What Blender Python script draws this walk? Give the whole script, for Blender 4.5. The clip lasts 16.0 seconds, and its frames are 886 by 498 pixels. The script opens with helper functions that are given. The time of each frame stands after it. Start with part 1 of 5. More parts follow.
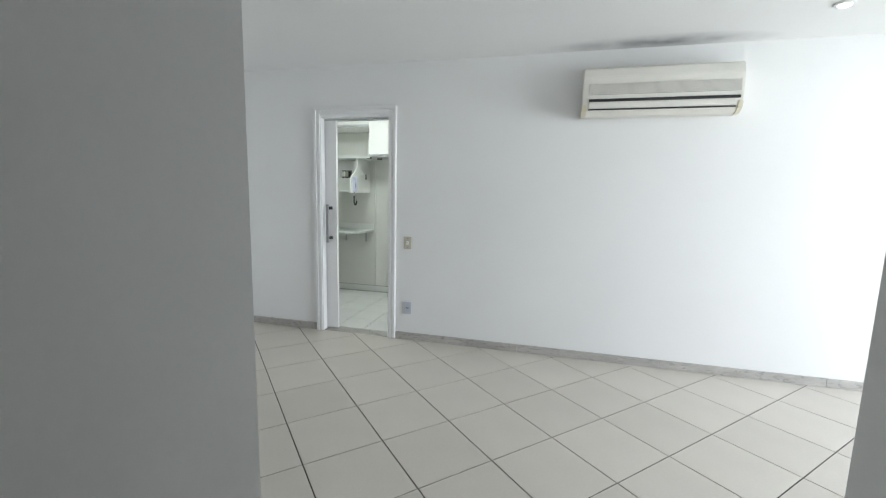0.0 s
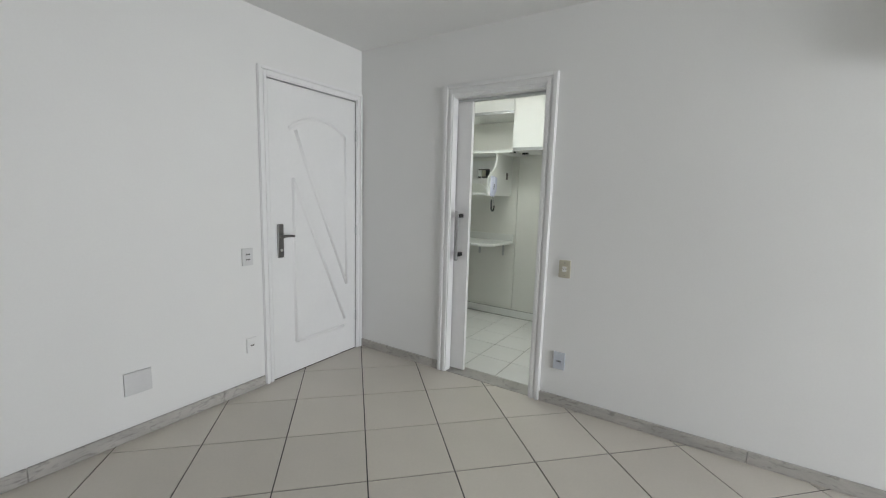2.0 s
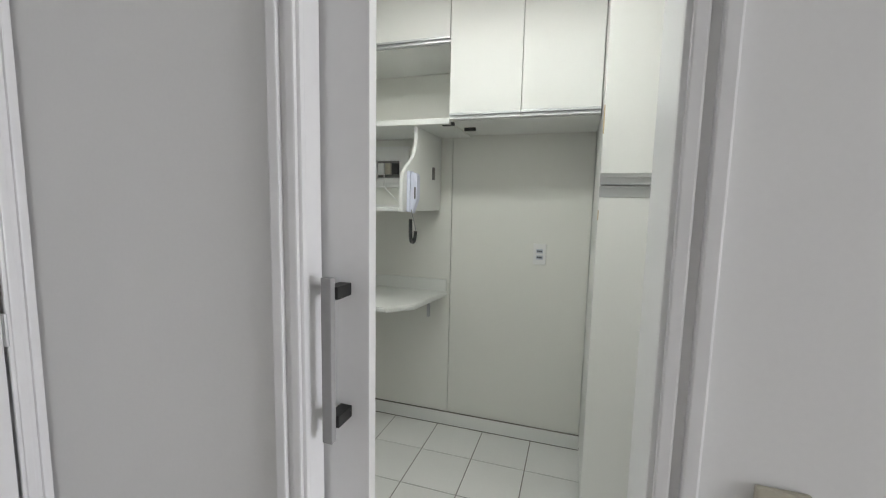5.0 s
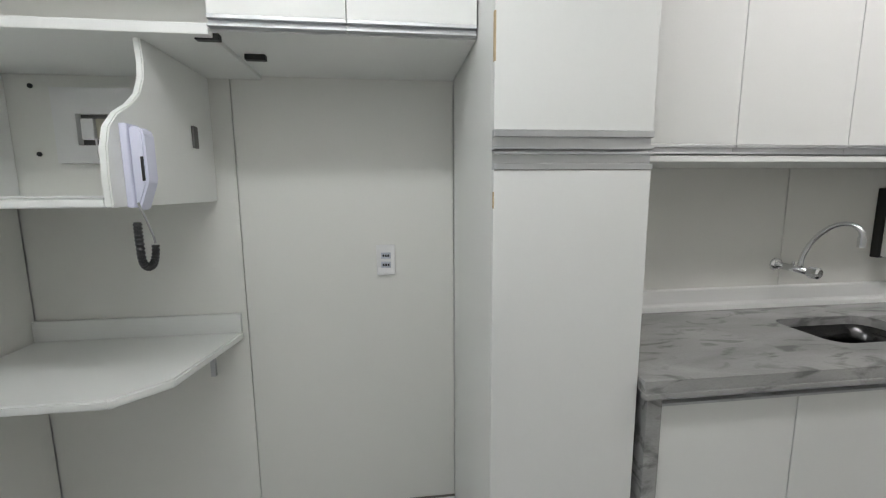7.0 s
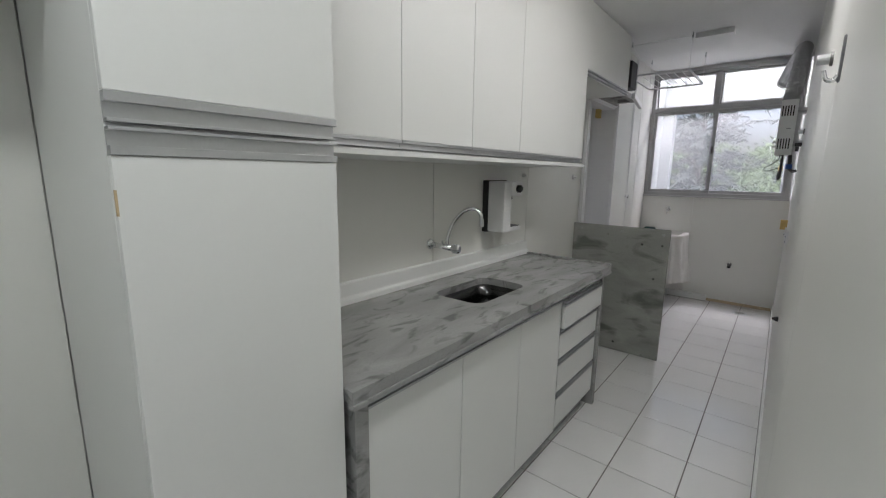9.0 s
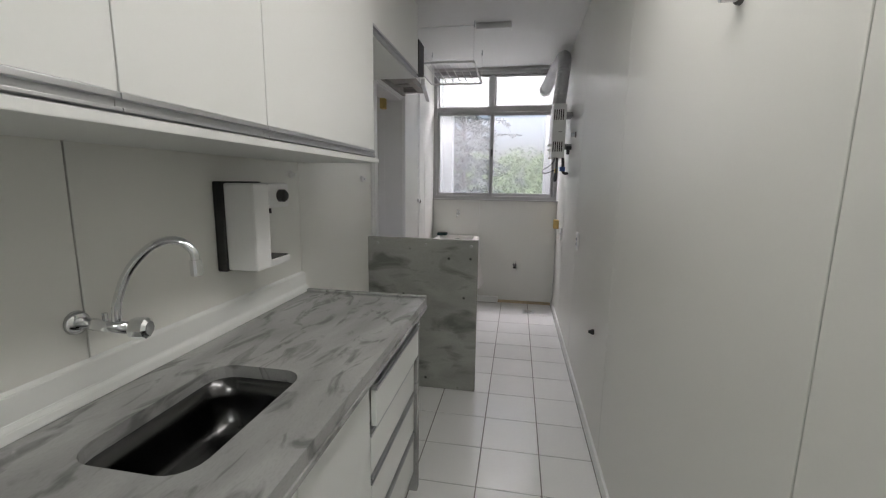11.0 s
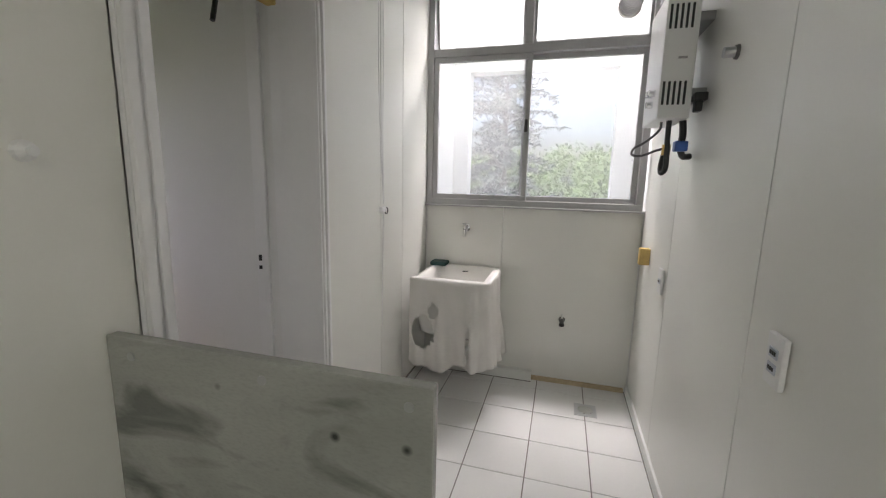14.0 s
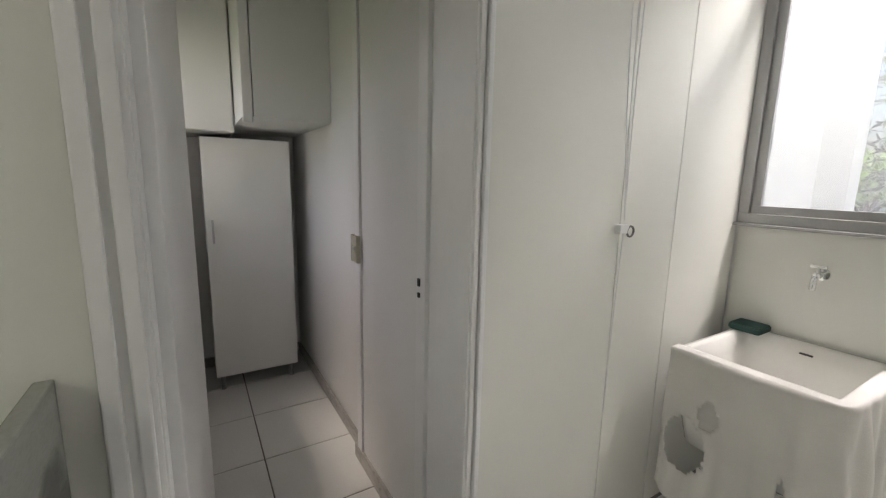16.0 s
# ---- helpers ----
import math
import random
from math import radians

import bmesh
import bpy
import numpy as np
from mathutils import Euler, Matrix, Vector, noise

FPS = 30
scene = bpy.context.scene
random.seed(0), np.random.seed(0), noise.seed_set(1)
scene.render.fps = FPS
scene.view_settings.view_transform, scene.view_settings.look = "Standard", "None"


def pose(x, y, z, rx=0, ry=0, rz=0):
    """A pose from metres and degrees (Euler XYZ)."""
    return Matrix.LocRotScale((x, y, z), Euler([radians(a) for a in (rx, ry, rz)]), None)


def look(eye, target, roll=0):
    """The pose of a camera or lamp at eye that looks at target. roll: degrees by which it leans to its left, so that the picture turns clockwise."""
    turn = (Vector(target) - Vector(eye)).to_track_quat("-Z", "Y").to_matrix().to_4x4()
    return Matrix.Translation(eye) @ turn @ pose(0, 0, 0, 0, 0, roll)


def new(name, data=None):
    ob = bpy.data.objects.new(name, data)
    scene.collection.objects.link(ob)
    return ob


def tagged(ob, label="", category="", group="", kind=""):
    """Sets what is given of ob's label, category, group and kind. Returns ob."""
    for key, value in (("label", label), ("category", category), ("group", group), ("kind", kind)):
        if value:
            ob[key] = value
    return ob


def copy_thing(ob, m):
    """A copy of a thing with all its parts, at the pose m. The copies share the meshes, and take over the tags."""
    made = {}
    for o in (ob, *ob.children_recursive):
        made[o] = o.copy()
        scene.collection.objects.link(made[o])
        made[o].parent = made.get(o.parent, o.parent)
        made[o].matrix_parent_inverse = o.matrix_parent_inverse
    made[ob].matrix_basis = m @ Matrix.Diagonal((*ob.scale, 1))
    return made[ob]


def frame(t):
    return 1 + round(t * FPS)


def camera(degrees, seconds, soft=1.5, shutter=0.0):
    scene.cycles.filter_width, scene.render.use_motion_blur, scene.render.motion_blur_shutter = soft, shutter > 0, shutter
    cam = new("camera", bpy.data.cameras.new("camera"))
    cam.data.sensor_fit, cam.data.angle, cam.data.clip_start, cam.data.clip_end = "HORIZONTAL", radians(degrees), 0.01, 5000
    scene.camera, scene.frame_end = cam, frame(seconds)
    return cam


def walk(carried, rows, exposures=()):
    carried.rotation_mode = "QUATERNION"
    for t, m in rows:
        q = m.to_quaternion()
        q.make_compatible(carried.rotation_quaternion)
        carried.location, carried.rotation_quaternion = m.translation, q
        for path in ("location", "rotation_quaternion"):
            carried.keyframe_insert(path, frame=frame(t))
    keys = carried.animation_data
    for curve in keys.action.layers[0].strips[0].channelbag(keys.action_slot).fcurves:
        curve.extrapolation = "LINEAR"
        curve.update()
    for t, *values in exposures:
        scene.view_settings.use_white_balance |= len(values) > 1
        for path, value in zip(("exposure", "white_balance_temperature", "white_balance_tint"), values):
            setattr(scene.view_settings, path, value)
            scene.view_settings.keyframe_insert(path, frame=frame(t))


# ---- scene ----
cam = camera(94.2, 16.0, soft=1.2)

EXPOSURES = [(0.0, 1.7, 6350, 11), (0.6, 1.42, 6550, 12), (1.5, 1.45, 6600, 13), (4.0, 1.45, 6800, 14), (6.5, 1.55, 6450, 22), (7.5, 1.55, 6450, 22), (8.5, 1.4, 6450, 20), (9.5, 1.2, 6400, 20), (10.2, 1.25, 6500, 20), (12.5, 1.6, 6800, 20), (13.5, 1.65, 6900, 19), (14.5, 1.7, 6950, 17), (15.5, 1.75, 7000, 16), (16.0, 1.78, 7100, 16)]
PATH = [
    (0, (3.038, -3.583, 1.382), (2.549, -1.662, 1.116), 1.3),
    (0.5, (2.999, -3.314, 1.373), (2.287, -1.465, 1.098), 1.5),
    (1, (2.947, -3.045, 1.389), (2.035, -1.288, 1.102), 1.7),
    (1.5, (2.789, -2.849, 1.379), (1.755, -1.161, 1.093), 1.8),
    (2, (2.539, -2.617, 1.387), (1.466, -0.951, 1.116), 1.7),
    (2.5, (2.293, -2.329, 1.366), (1.26, -0.636, 1.114), 1.5),
    (3, (2.067, -2.032, 1.374), (1.109, -0.292, 1.142), 1.3),
    (3.5, (1.833, -1.73, 1.372), (0.973, 0.063, 1.151), 1.3),
    (4, (1.696, -1.386, 1.357), (0.939, 0.453, 1.144), 1.0),
    (4.2, (1.639, -1.244, 1.373), (0.936, 0.616, 1.16), 1.1),
    (6.3, (1.357, -0.148, 1.432), (0.947, 1.794, 1.188), 0.5),
    (6.5, (1.359, -0.081, 1.419), (1.078, 1.883, 1.169), 0.4),
    (7, (1.295, 0.049, 1.406), (1.539, 2.014, 1.121), -0.4),
    (7.5, (1.303, 0.12, 1.391), (2.027, 1.955, 1.062), -0.2),
    (8, (1.328, 0.153, 1.391), (2.428, 1.784, 1.032), 0.2),
    (8.5, (1.34, 0.177, 1.406), (2.691, 1.606, 1.039), 0.7),
    (9, (1.368, 0.245, 1.431), (2.892, 1.489, 1.073), 0.8),
    (9.5, (1.494, 0.392, 1.427), (3.179, 1.415, 1.089), 0.6),
    (10, (1.666, 0.535, 1.436), (3.486, 1.295, 1.103), 0.2),
    (10.2, (1.751, 0.605, 1.429), (3.614, 1.252, 1.096), 0.2),
    (12.3, (3.057, 0.628, 1.401), (5.021, 0.85, 1.091), 1.4),
    (12.5, (3.192, 0.621, 1.4), (5.152, 0.866, 1.085), 1.3),
    (13, (3.564, 0.612, 1.381), (5.514, 0.935, 1.074), 1.0),
    (13.5, (3.888, 0.649, 1.369), (5.821, 1.044, 1.045), 1.2),
    (14, (4.187, 0.672, 1.387), (6.083, 1.212, 1.052), 1.3),
    (14.5, (4.445, 0.655, 1.355), (6.271, 1.399, 1.021), 1.5),
    (15, (4.682, 0.646, 1.357), (6.366, 1.677, 1.035), 1.5),
    (15.2, (4.762, 0.647, 1.375), (6.344, 1.828, 1.056), 2.2),
    (15.5, (4.882, 0.706, 1.351), (6.292, 2.088, 1.032), 1.3),
    (15.6, (4.914, 0.72, 1.362), (6.254, 2.168, 1.034), 1.3),
    (16, (5.035, 0.756, 1.366), (6.056, 2.443, 1.033), 1.2),
]
walk(cam, [(t, look(eye, target, roll)) for t, eye, target, roll in PATH], EXPOSURES)

# ---- light ----
world = bpy.data.worlds.new("overcast_sky")
scene.world = world
world.use_nodes = True
wn = world.node_tree
sky = wn.nodes.new("ShaderNodeTexSky")
sky.sky_type = "NISHITA"
sky.sun_disc = False
sky.sun_elevation = radians(64)
sky.sun_rotation = radians(301)
sky.air_density, sky.dust_density, sky.ozone_density = 1.0, 5.0, 0.6
wn.nodes["Background"].inputs["Strength"].default_value = 0.095
wn.links.new(sky.outputs[0], wn.nodes["Background"].inputs["Color"])

sun = new("sun", bpy.data.lights.new("sun", "SUN"))
sun.data.energy, sun.data.angle, sun.data.color = 1.1, radians(25), (1.0, 0.97, 0.92)
sun.matrix_world = look((-10, 6, 24), (0, 0, 0))


def area(name, w, h, watts, colour, m):
    lamp = new(name, bpy.data.lights.new(name, "AREA"))
    lamp.data.shape, lamp.data.size, lamp.data.size_y = "RECTANGLE", w, h
    lamp.data.energy, lamp.data.color = watts, colour
    lamp.matrix_world = m
    return lamp


# stand-in lamps for the sky at the balcony opening and the laundry, and the kitchen's two ceiling battens
area("balcony_daylight", 2.8, 2.3, 102, (0.91, 0.965, 1.0), look((8.3, -1.45, 1.30), (0, -1.5, 1.1)))
# added lamp, out of view above the laundry window, in place of sky light
area("laundry_daylight", 1.5, 0.7, 37, (0.97, 0.97, 1.0), look((7.50, 0.89, 3.33), (6.35, 0.89, 2.60)))
area("kitchen_lamp_light", 1.1, 0.2, 2.9, (0.87, 1.0, 0.94), look((1.0, 0.46, 2.37), (1.0, 0.46, 0.0)))
area("kitchen_lamp_light", 1.1, 0.2, 2.3, (0.94, 1.0, 0.95), look((3.1, 0.46, 2.37), (3.1, 0.46, 0.0)))


# ---- materials ----
def material(name, base, rough=0.5, metal=0.0, vary=0.06, scale=3.0, fine=60.0, bump=0.05, dirt=None, rand=0.0, spec=0.5, coat=0.0):
    """A surface whose colour drifts at two scales, with fine relief; dirt: a second colour in sparse soft stains."""
    m = bpy.data.materials.new(name)
    m.use_nodes = True
    n, link = m.node_tree.nodes, m.node_tree.links.new
    b = n["Principled BSDF"]
    b.inputs["Metallic"].default_value = metal
    b.inputs["Specular IOR Level"].default_value = spec
    b.inputs["Coat Weight"].default_value = coat
    tc = n.new("ShaderNodeTexCoord")
    big, small = n.new("ShaderNodeTexNoise"), n.new("ShaderNodeTexNoise")
    for node, s in ((big, scale), (small, fine)):
        node.inputs["Scale"].default_value = s
        node.inputs["Detail"].default_value = 5
        link(tc.outputs["Object"], node.inputs["Vector"])
    add = n.new("ShaderNodeMath")
    add.operation = "MULTIPLY_ADD"
    link(small.outputs["Fac"], add.inputs[0])
    add.inputs[1].default_value = 0.5
    link(big.outputs["Fac"], add.inputs[2])
    ramp = n.new("ShaderNodeMapRange")
    link(add.outputs[0], ramp.inputs["Value"])
    ramp.inputs["From Min"].default_value, ramp.inputs["From Max"].default_value = 0.45, 1.05
    ramp.inputs["To Min"].default_value, ramp.inputs["To Max"].default_value = 1 - vary, 1 + vary
    value = ramp.outputs[0]
    if rand:
        info = n.new("ShaderNodeObjectInfo")
        r = n.new("ShaderNodeMapRange")
        link(info.outputs["Random"], r.inputs["Value"])
        r.inputs["To Min"].default_value, r.inputs["To Max"].default_value = 1 - rand, 1 + rand
        mul = n.new("ShaderNodeMath")
        mul.operation = "MULTIPLY"
        link(value, mul.inputs[0])
        link(r.outputs[0], mul.inputs[1])
        value = mul.outputs[0]
    scl = n.new("ShaderNodeVectorMath")
    scl.operation = "SCALE"
    scl.inputs[0].default_value = base
    link(value, scl.inputs["Scale"])
    colour = scl.outputs[0]
    if dirt:
        st = n.new("ShaderNodeTexNoise")
        st.inputs["Scale"].default_value = 1.7
        st.inputs["Detail"].default_value = 7
        link(tc.outputs["Object"], st.inputs["Vector"])
        k = n.new("ShaderNodeMapRange")
        link(st.outputs["Fac"], k.inputs["Value"])
        k.inputs["From Min"].default_value, k.inputs["From Max"].default_value = 0.55, 0.8
        k.inputs["To Max"].default_value = 0.45
        mix = n.new("ShaderNodeMix")
        mix.data_type = "RGBA"
        link(k.outputs[0], mix.inputs["Factor"])
        link(colour, mix.inputs["A"])
        mix.inputs["B"].default_value = (*dirt, 1)
        colour = mix.outputs["Result"]
    link(colour, b.inputs["Base Color"])
    rr = n.new("ShaderNodeMapRange")
    link(big.outputs["Fac"], rr.inputs["Value"])
    rr.inputs["To Min"].default_value, rr.inputs["To Max"].default_value = rough * 0.85, min(1.0, rough * 1.2)
    link(rr.outputs[0], b.inputs["Roughness"])
    if bump:
        bp = n.new("ShaderNodeBump")
        bp.inputs["Strength"].default_value = bump
        bp.inputs["Distance"].default_value = 0.004
        link(add.outputs[0], bp.inputs["Height"])
        link(bp.outputs[0], b.inputs["Normal"])
    return m


def marble(name, light, dark, scale, rough, stretch=(1, 1, 1), amount=0.75, specks=0.0, swirl=2.2):
    """Grey veined stone: stretched noise for clouds, sharper distorted noise for veins, dark specks."""
    m = bpy.data.materials.new(name)
    m.use_nodes = True
    n, link = m.node_tree.nodes, m.node_tree.links.new
    b = n["Principled BSDF"]
    tc, mp = n.new("ShaderNodeTexCoord"), n.new("ShaderNodeMapping")
    link(tc.outputs["Object"], mp.inputs["Vector"])
    mp.inputs["Scale"].default_value = stretch
    mp.inputs["Rotation"].default_value = (0.35, 0.3, 0.4)
    cloud, vein, grain = (n.new("ShaderNodeTexNoise") for _ in range(3))
    for node, s, d, dist in ((cloud, scale, 8, 0.8), (vein, scale * 1.8, 12, swirl), (grain, scale * 45, 3, 0)):
        node.inputs["Scale"].default_value = s
        node.inputs["Detail"].default_value = d
        node.inputs["Distortion"].default_value = dist
        link(mp.outputs[0], node.inputs["Vector"])
    c = n.new("ShaderNodeMapRange")
    link(cloud.outputs["Fac"], c.inputs["Value"])
    c.inputs["From Min"].default_value, c.inputs["From Max"].default_value = 0.32, 0.68
    v = n.new("ShaderNodeMapRange")
    link(vein.outputs["Fac"], v.inputs["Value"])
    v.inputs["From Min"].default_value, v.inputs["From Max"].default_value = 0.54, 0.68
    v.inputs["To Max"].default_value = amount
    mix1, mix2, mix3 = (n.new("ShaderNodeMix") for _ in range(3))
    for x in (mix1, mix2, mix3):
        x.data_type = "RGBA"
    mid = [0.62 * a + 0.38 * d for a, d in zip(light, dark)]
    mix1.inputs["A"].default_value, mix1.inputs["B"].default_value = (*mid, 1), (*light, 1)
    link(c.outputs[0], mix1.inputs["Factor"])
    link(mix1.outputs["Result"], mix2.inputs["A"])
    mix2.inputs["B"].default_value = (*dark, 1)
    link(v.outputs[0], mix2.inputs["Factor"])
    g = n.new("ShaderNodeMapRange")
    link(grain.outputs["Fac"], g.inputs["Value"])
    g.inputs["From Min"].default_value, g.inputs["From Max"].default_value = 0.45, 0.75
    g.inputs["To Max"].default_value = 0.12
    link(g.outputs[0], mix3.inputs["Factor"])
    link(mix2.outputs["Result"], mix3.inputs["A"])
    mix3.inputs["B"].default_value = (*[d * 0.8 for d in dark], 1)
    link(mix3.outputs["Result"], b.inputs["Base Color"])
    if specks:
        cell, near, last = n.new("ShaderNodeTexVoronoi"), n.new("ShaderNodeMapRange"), n.new("ShaderNodeMix")
        cell.inputs["Scale"].default_value = specks
        link(tc.outputs["Object"], cell.inputs["Vector"])
        link(cell.outputs["Distance"], near.inputs["Value"])
        near.inputs["From Min"].default_value, near.inputs["From Max"].default_value = 0.03, 0.09
        near.inputs["To Min"].default_value, near.inputs["To Max"].default_value = 0.9, 0.0
        last.data_type = "RGBA"
        link(near.outputs[0], last.inputs["Factor"])
        link(mix3.outputs["Result"], last.inputs["A"])
        last.inputs["B"].default_value = (0.03, 0.03, 0.028, 1)
        link(last.outputs["Result"], b.inputs["Base Color"])
    b.inputs["Roughness"].default_value = rough
    return m


def blotched(m, centre, size, colour, amount):
    """Adds one soft darker patch of an uneven outline to a painted surface."""
    n, link = m.node_tree.nodes, m.node_tree.links.new
    b = n["Principled BSDF"]
    old = b.inputs["Base Color"].links[0].from_socket
    tc, mp = n.new("ShaderNodeTexCoord"), n.new("ShaderNodeMapping")
    mp.vector_type = "TEXTURE"
    link(tc.outputs["Object"], mp.inputs["Vector"])
    mp.inputs["Location"].default_value, mp.inputs["Scale"].default_value = centre, size
    g, nz = n.new("ShaderNodeTexGradient"), n.new("ShaderNodeTexNoise")
    g.gradient_type = "SPHERICAL"
    link(mp.outputs[0], g.inputs["Vector"])
    link(tc.outputs["Object"], nz.inputs["Vector"])
    nz.inputs["Scale"].default_value = 6
    k = n.new("ShaderNodeMath")
    k.operation = "MULTIPLY"
    link(g.outputs["Fac"], k.inputs[0])
    link(nz.outputs["Fac"], k.inputs[1])
    k2 = n.new("ShaderNodeMath")
    k2.operation = "MULTIPLY"
    k2.use_clamp = True
    link(k.outputs[0], k2.inputs[0])
    k2.inputs[1].default_value = amount
    mix = n.new("ShaderNodeMix")
    mix.data_type = "RGBA"
    link(k2.outputs[0], mix.inputs["Factor"])
    link(old, mix.inputs["A"])
    mix.inputs["B"].default_value = (*colour, 1)
    link(mix.outputs["Result"], b.inputs["Base Color"])
    return m


def glass(name, dust0, dust1):
    """Thin glass under a film of dust that scatters a little daylight; a thicker film also stands for haze."""
    m = bpy.data.materials.new(name)
    m.use_nodes = True
    n, link = m.node_tree.nodes, m.node_tree.links.new
    b = n["Principled BSDF"]
    # the slight tint dims the bright view outside
    b.inputs["Base Color"].default_value = (0.84, 0.87, 0.88, 1)
    b.inputs["Transmission Weight"].default_value = 1.0
    b.inputs["Roughness"].default_value = 0.0
    b.inputs["IOR"].default_value = 1.05
    dust = n.new("ShaderNodeBsdfTranslucent")
    dust.inputs["Color"].default_value = (0.85, 0.87, 0.90, 1)
    nz, k, mix = n.new("ShaderNodeTexNoise"), n.new("ShaderNodeMapRange"), n.new("ShaderNodeMixShader")
    nz.inputs["Scale"].default_value = 3
    nz.inputs["Detail"].default_value = 6
    link(nz.outputs["Fac"], k.inputs["Value"])
    k.inputs["To Min"].default_value, k.inputs["To Max"].default_value = dust0, dust1
    link(k.outputs[0], mix.inputs[0])
    link(b.outputs[0], mix.inputs[1])
    link(dust.outputs[0], mix.inputs[2])
    link(mix.outputs[0], n["Material Output"].inputs["Surface"])
    return m


def glow(name, colour, strength):
    m = bpy.data.materials.new(name)
    m.use_nodes = True
    b = m.node_tree.nodes["Principled BSDF"]
    b.inputs["Emission Color"].default_value = (*colour, 1)
    b.inputs["Emission Strength"].default_value = strength
    return m


PAINT = material("white_wall_paint", (0.80, 0.80, 0.79), 0.62, vary=0.025, scale=1.1, fine=90, bump=0.05)
CEIL = material("ceiling_paint", (0.80, 0.80, 0.79), 0.75, vary=0.03, scale=0.8, fine=60, bump=0.04)
# ceiling paint with one soft darker patch over the air conditioner
CEIL_BLOTCH = blotched(material("blotched_ceiling_paint", (0.80, 0.80, 0.79), 0.75, vary=0.03, scale=0.8, fine=60, bump=0.04), (3.75, -0.10, 2.52), (0.80, 0.17, 0.3), (0.25, 0.25, 0.26), 1.6)
GLOSS_PAINT = material("white_enamel_paint", (0.82, 0.82, 0.82), 0.32, vary=0.02, scale=5, fine=40, bump=0.06)
LAMINATE = material("white_laminate_board", (0.78, 0.78, 0.735), 0.38, vary=0.018, scale=1.3, fine=120, bump=0.02, rand=0.012)
CABINET = material("white_melamine_cabinet", (0.80, 0.81, 0.785), 0.38, vary=0.015, scale=1.5, fine=120, bump=0.015, rand=0.01)
EDGE = material("chipped_board_edge", (0.52, 0.40, 0.24), 0.8, vary=0.2, scale=30, fine=200, bump=0.3)
TILE_LIVING = material("cream_ceramic_tile", (0.60, 0.56, 0.50), 0.30, vary=0.05, scale=2.2, fine=70, bump=0.02, rand=0.03)
GROUT_DARK = material("dark_grout", (0.045, 0.042, 0.04), 0.95, vary=0.3, scale=3, fine=80, bump=0.3)
TILE_KITCHEN = material("white_ceramic_tile", (0.80, 0.80, 0.785), 0.15, vary=0.03, scale=2.5, fine=60, bump=0.015, rand=0.02)
GROUT_GREY = material("grey_grout", (0.17, 0.16, 0.145), 0.95, vary=0.35, scale=3, fine=90, bump=0.3, dirt=(0.12, 0.09, 0.06))
MARBLE_FLOOR = marble("grey_marble_skirting", (0.50, 0.48, 0.45), (0.20, 0.19, 0.18), 5, 0.35, (1, 1, 3), 0.6)
MARBLE = marble("grey_marble_worktop", (0.41, 0.41, 0.40), (0.09, 0.09, 0.09), 2.8, 0.22, (0.85, 2.1, 2.1), 0.62)
MARBLE_SLAB = marble("grey_marble_slab", (0.40, 0.405, 0.375), (0.07, 0.075, 0.065), 2.0, 0.26, (1.2, 0.9, 2.4), 0.65, 7.0, 0.6)
ALU = material("brushed_aluminium", (0.56, 0.57, 0.58), 0.36, 0.85, vary=0.06, scale=6, fine=200, bump=0.03)
ALU_DULL = material("anodised_window_aluminium", (0.42, 0.42, 0.42), 0.45, 0.6, vary=0.08, scale=4, fine=150, bump=0.05)
CHROME = material("chrome", (0.80, 0.81, 0.82), 0.10, 1.0, vary=0.03, scale=10, fine=100, bump=0.0)
# near-black steel: the dark reflection in the bowl is put into its colour
STEEL = material("darkened_sink_steel", (0.11, 0.11, 0.11), 0.2, 1.0, vary=0.08, scale=8, fine=160, bump=0.02)
DARK_METAL = material("tarnished_lock_metal", (0.17, 0.165, 0.16), 0.35, 0.9, vary=0.12, scale=20, fine=120, bump=0.1)
BLACK = material("black_plastic", (0.018, 0.018, 0.018), 0.42, vary=0.2, scale=20, fine=120, bump=0.05)
WHITE_PLASTIC = material("white_plastic", (0.80, 0.80, 0.79), 0.35, vary=0.02, scale=8, fine=90, bump=0.02)
CREAM_PLASTIC = material("aged_cream_plastic", (0.50, 0.47, 0.38), 0.4, vary=0.05, scale=12, fine=90, bump=0.02)
BLUE_WHITE = material("bluish_white_plastic", (0.70, 0.71, 0.84), 0.35, vary=0.02, scale=8, fine=90, bump=0.02)
GREY_PLASTIC = material("grey_plastic", (0.34, 0.34, 0.34), 0.45, vary=0.05, scale=8, fine=90, bump=0.03)
AC_WHITE = material("air_conditioner_plastic", (0.74, 0.72, 0.66), 0.42, vary=0.03, scale=5, fine=80, bump=0.02)
AC_YELLOW = material("yellowed_plastic", (0.66, 0.62, 0.48), 0.45, vary=0.06, scale=9, fine=80, bump=0.02)
COVER = material("dull_cover_plate", (0.66, 0.66, 0.66), 0.5, vary=0.04, scale=9, fine=90, bump=0.03)
CERAMIC = material("white_glazed_ceramic", (0.80, 0.79, 0.76), 0.14, vary=0.03, scale=4, fine=50, bump=0.01, dirt=(0.60, 0.56, 0.48))
HOOK_GREY = material("grey_hook_plastic", (0.20, 0.20, 0.21), 0.5, vary=0.05, scale=9, fine=90, bump=0.02)
SOCKET_GREY = material("aged_white_socket_plastic", (0.55, 0.58, 0.64), 0.4, vary=0.05, scale=9, fine=90, bump=0.02)
CLOTH = material("white_cotton_cloth", (0.74, 0.72, 0.69), 0.95, vary=0.07, scale=7, fine=300, bump=0.5, spec=0.1)
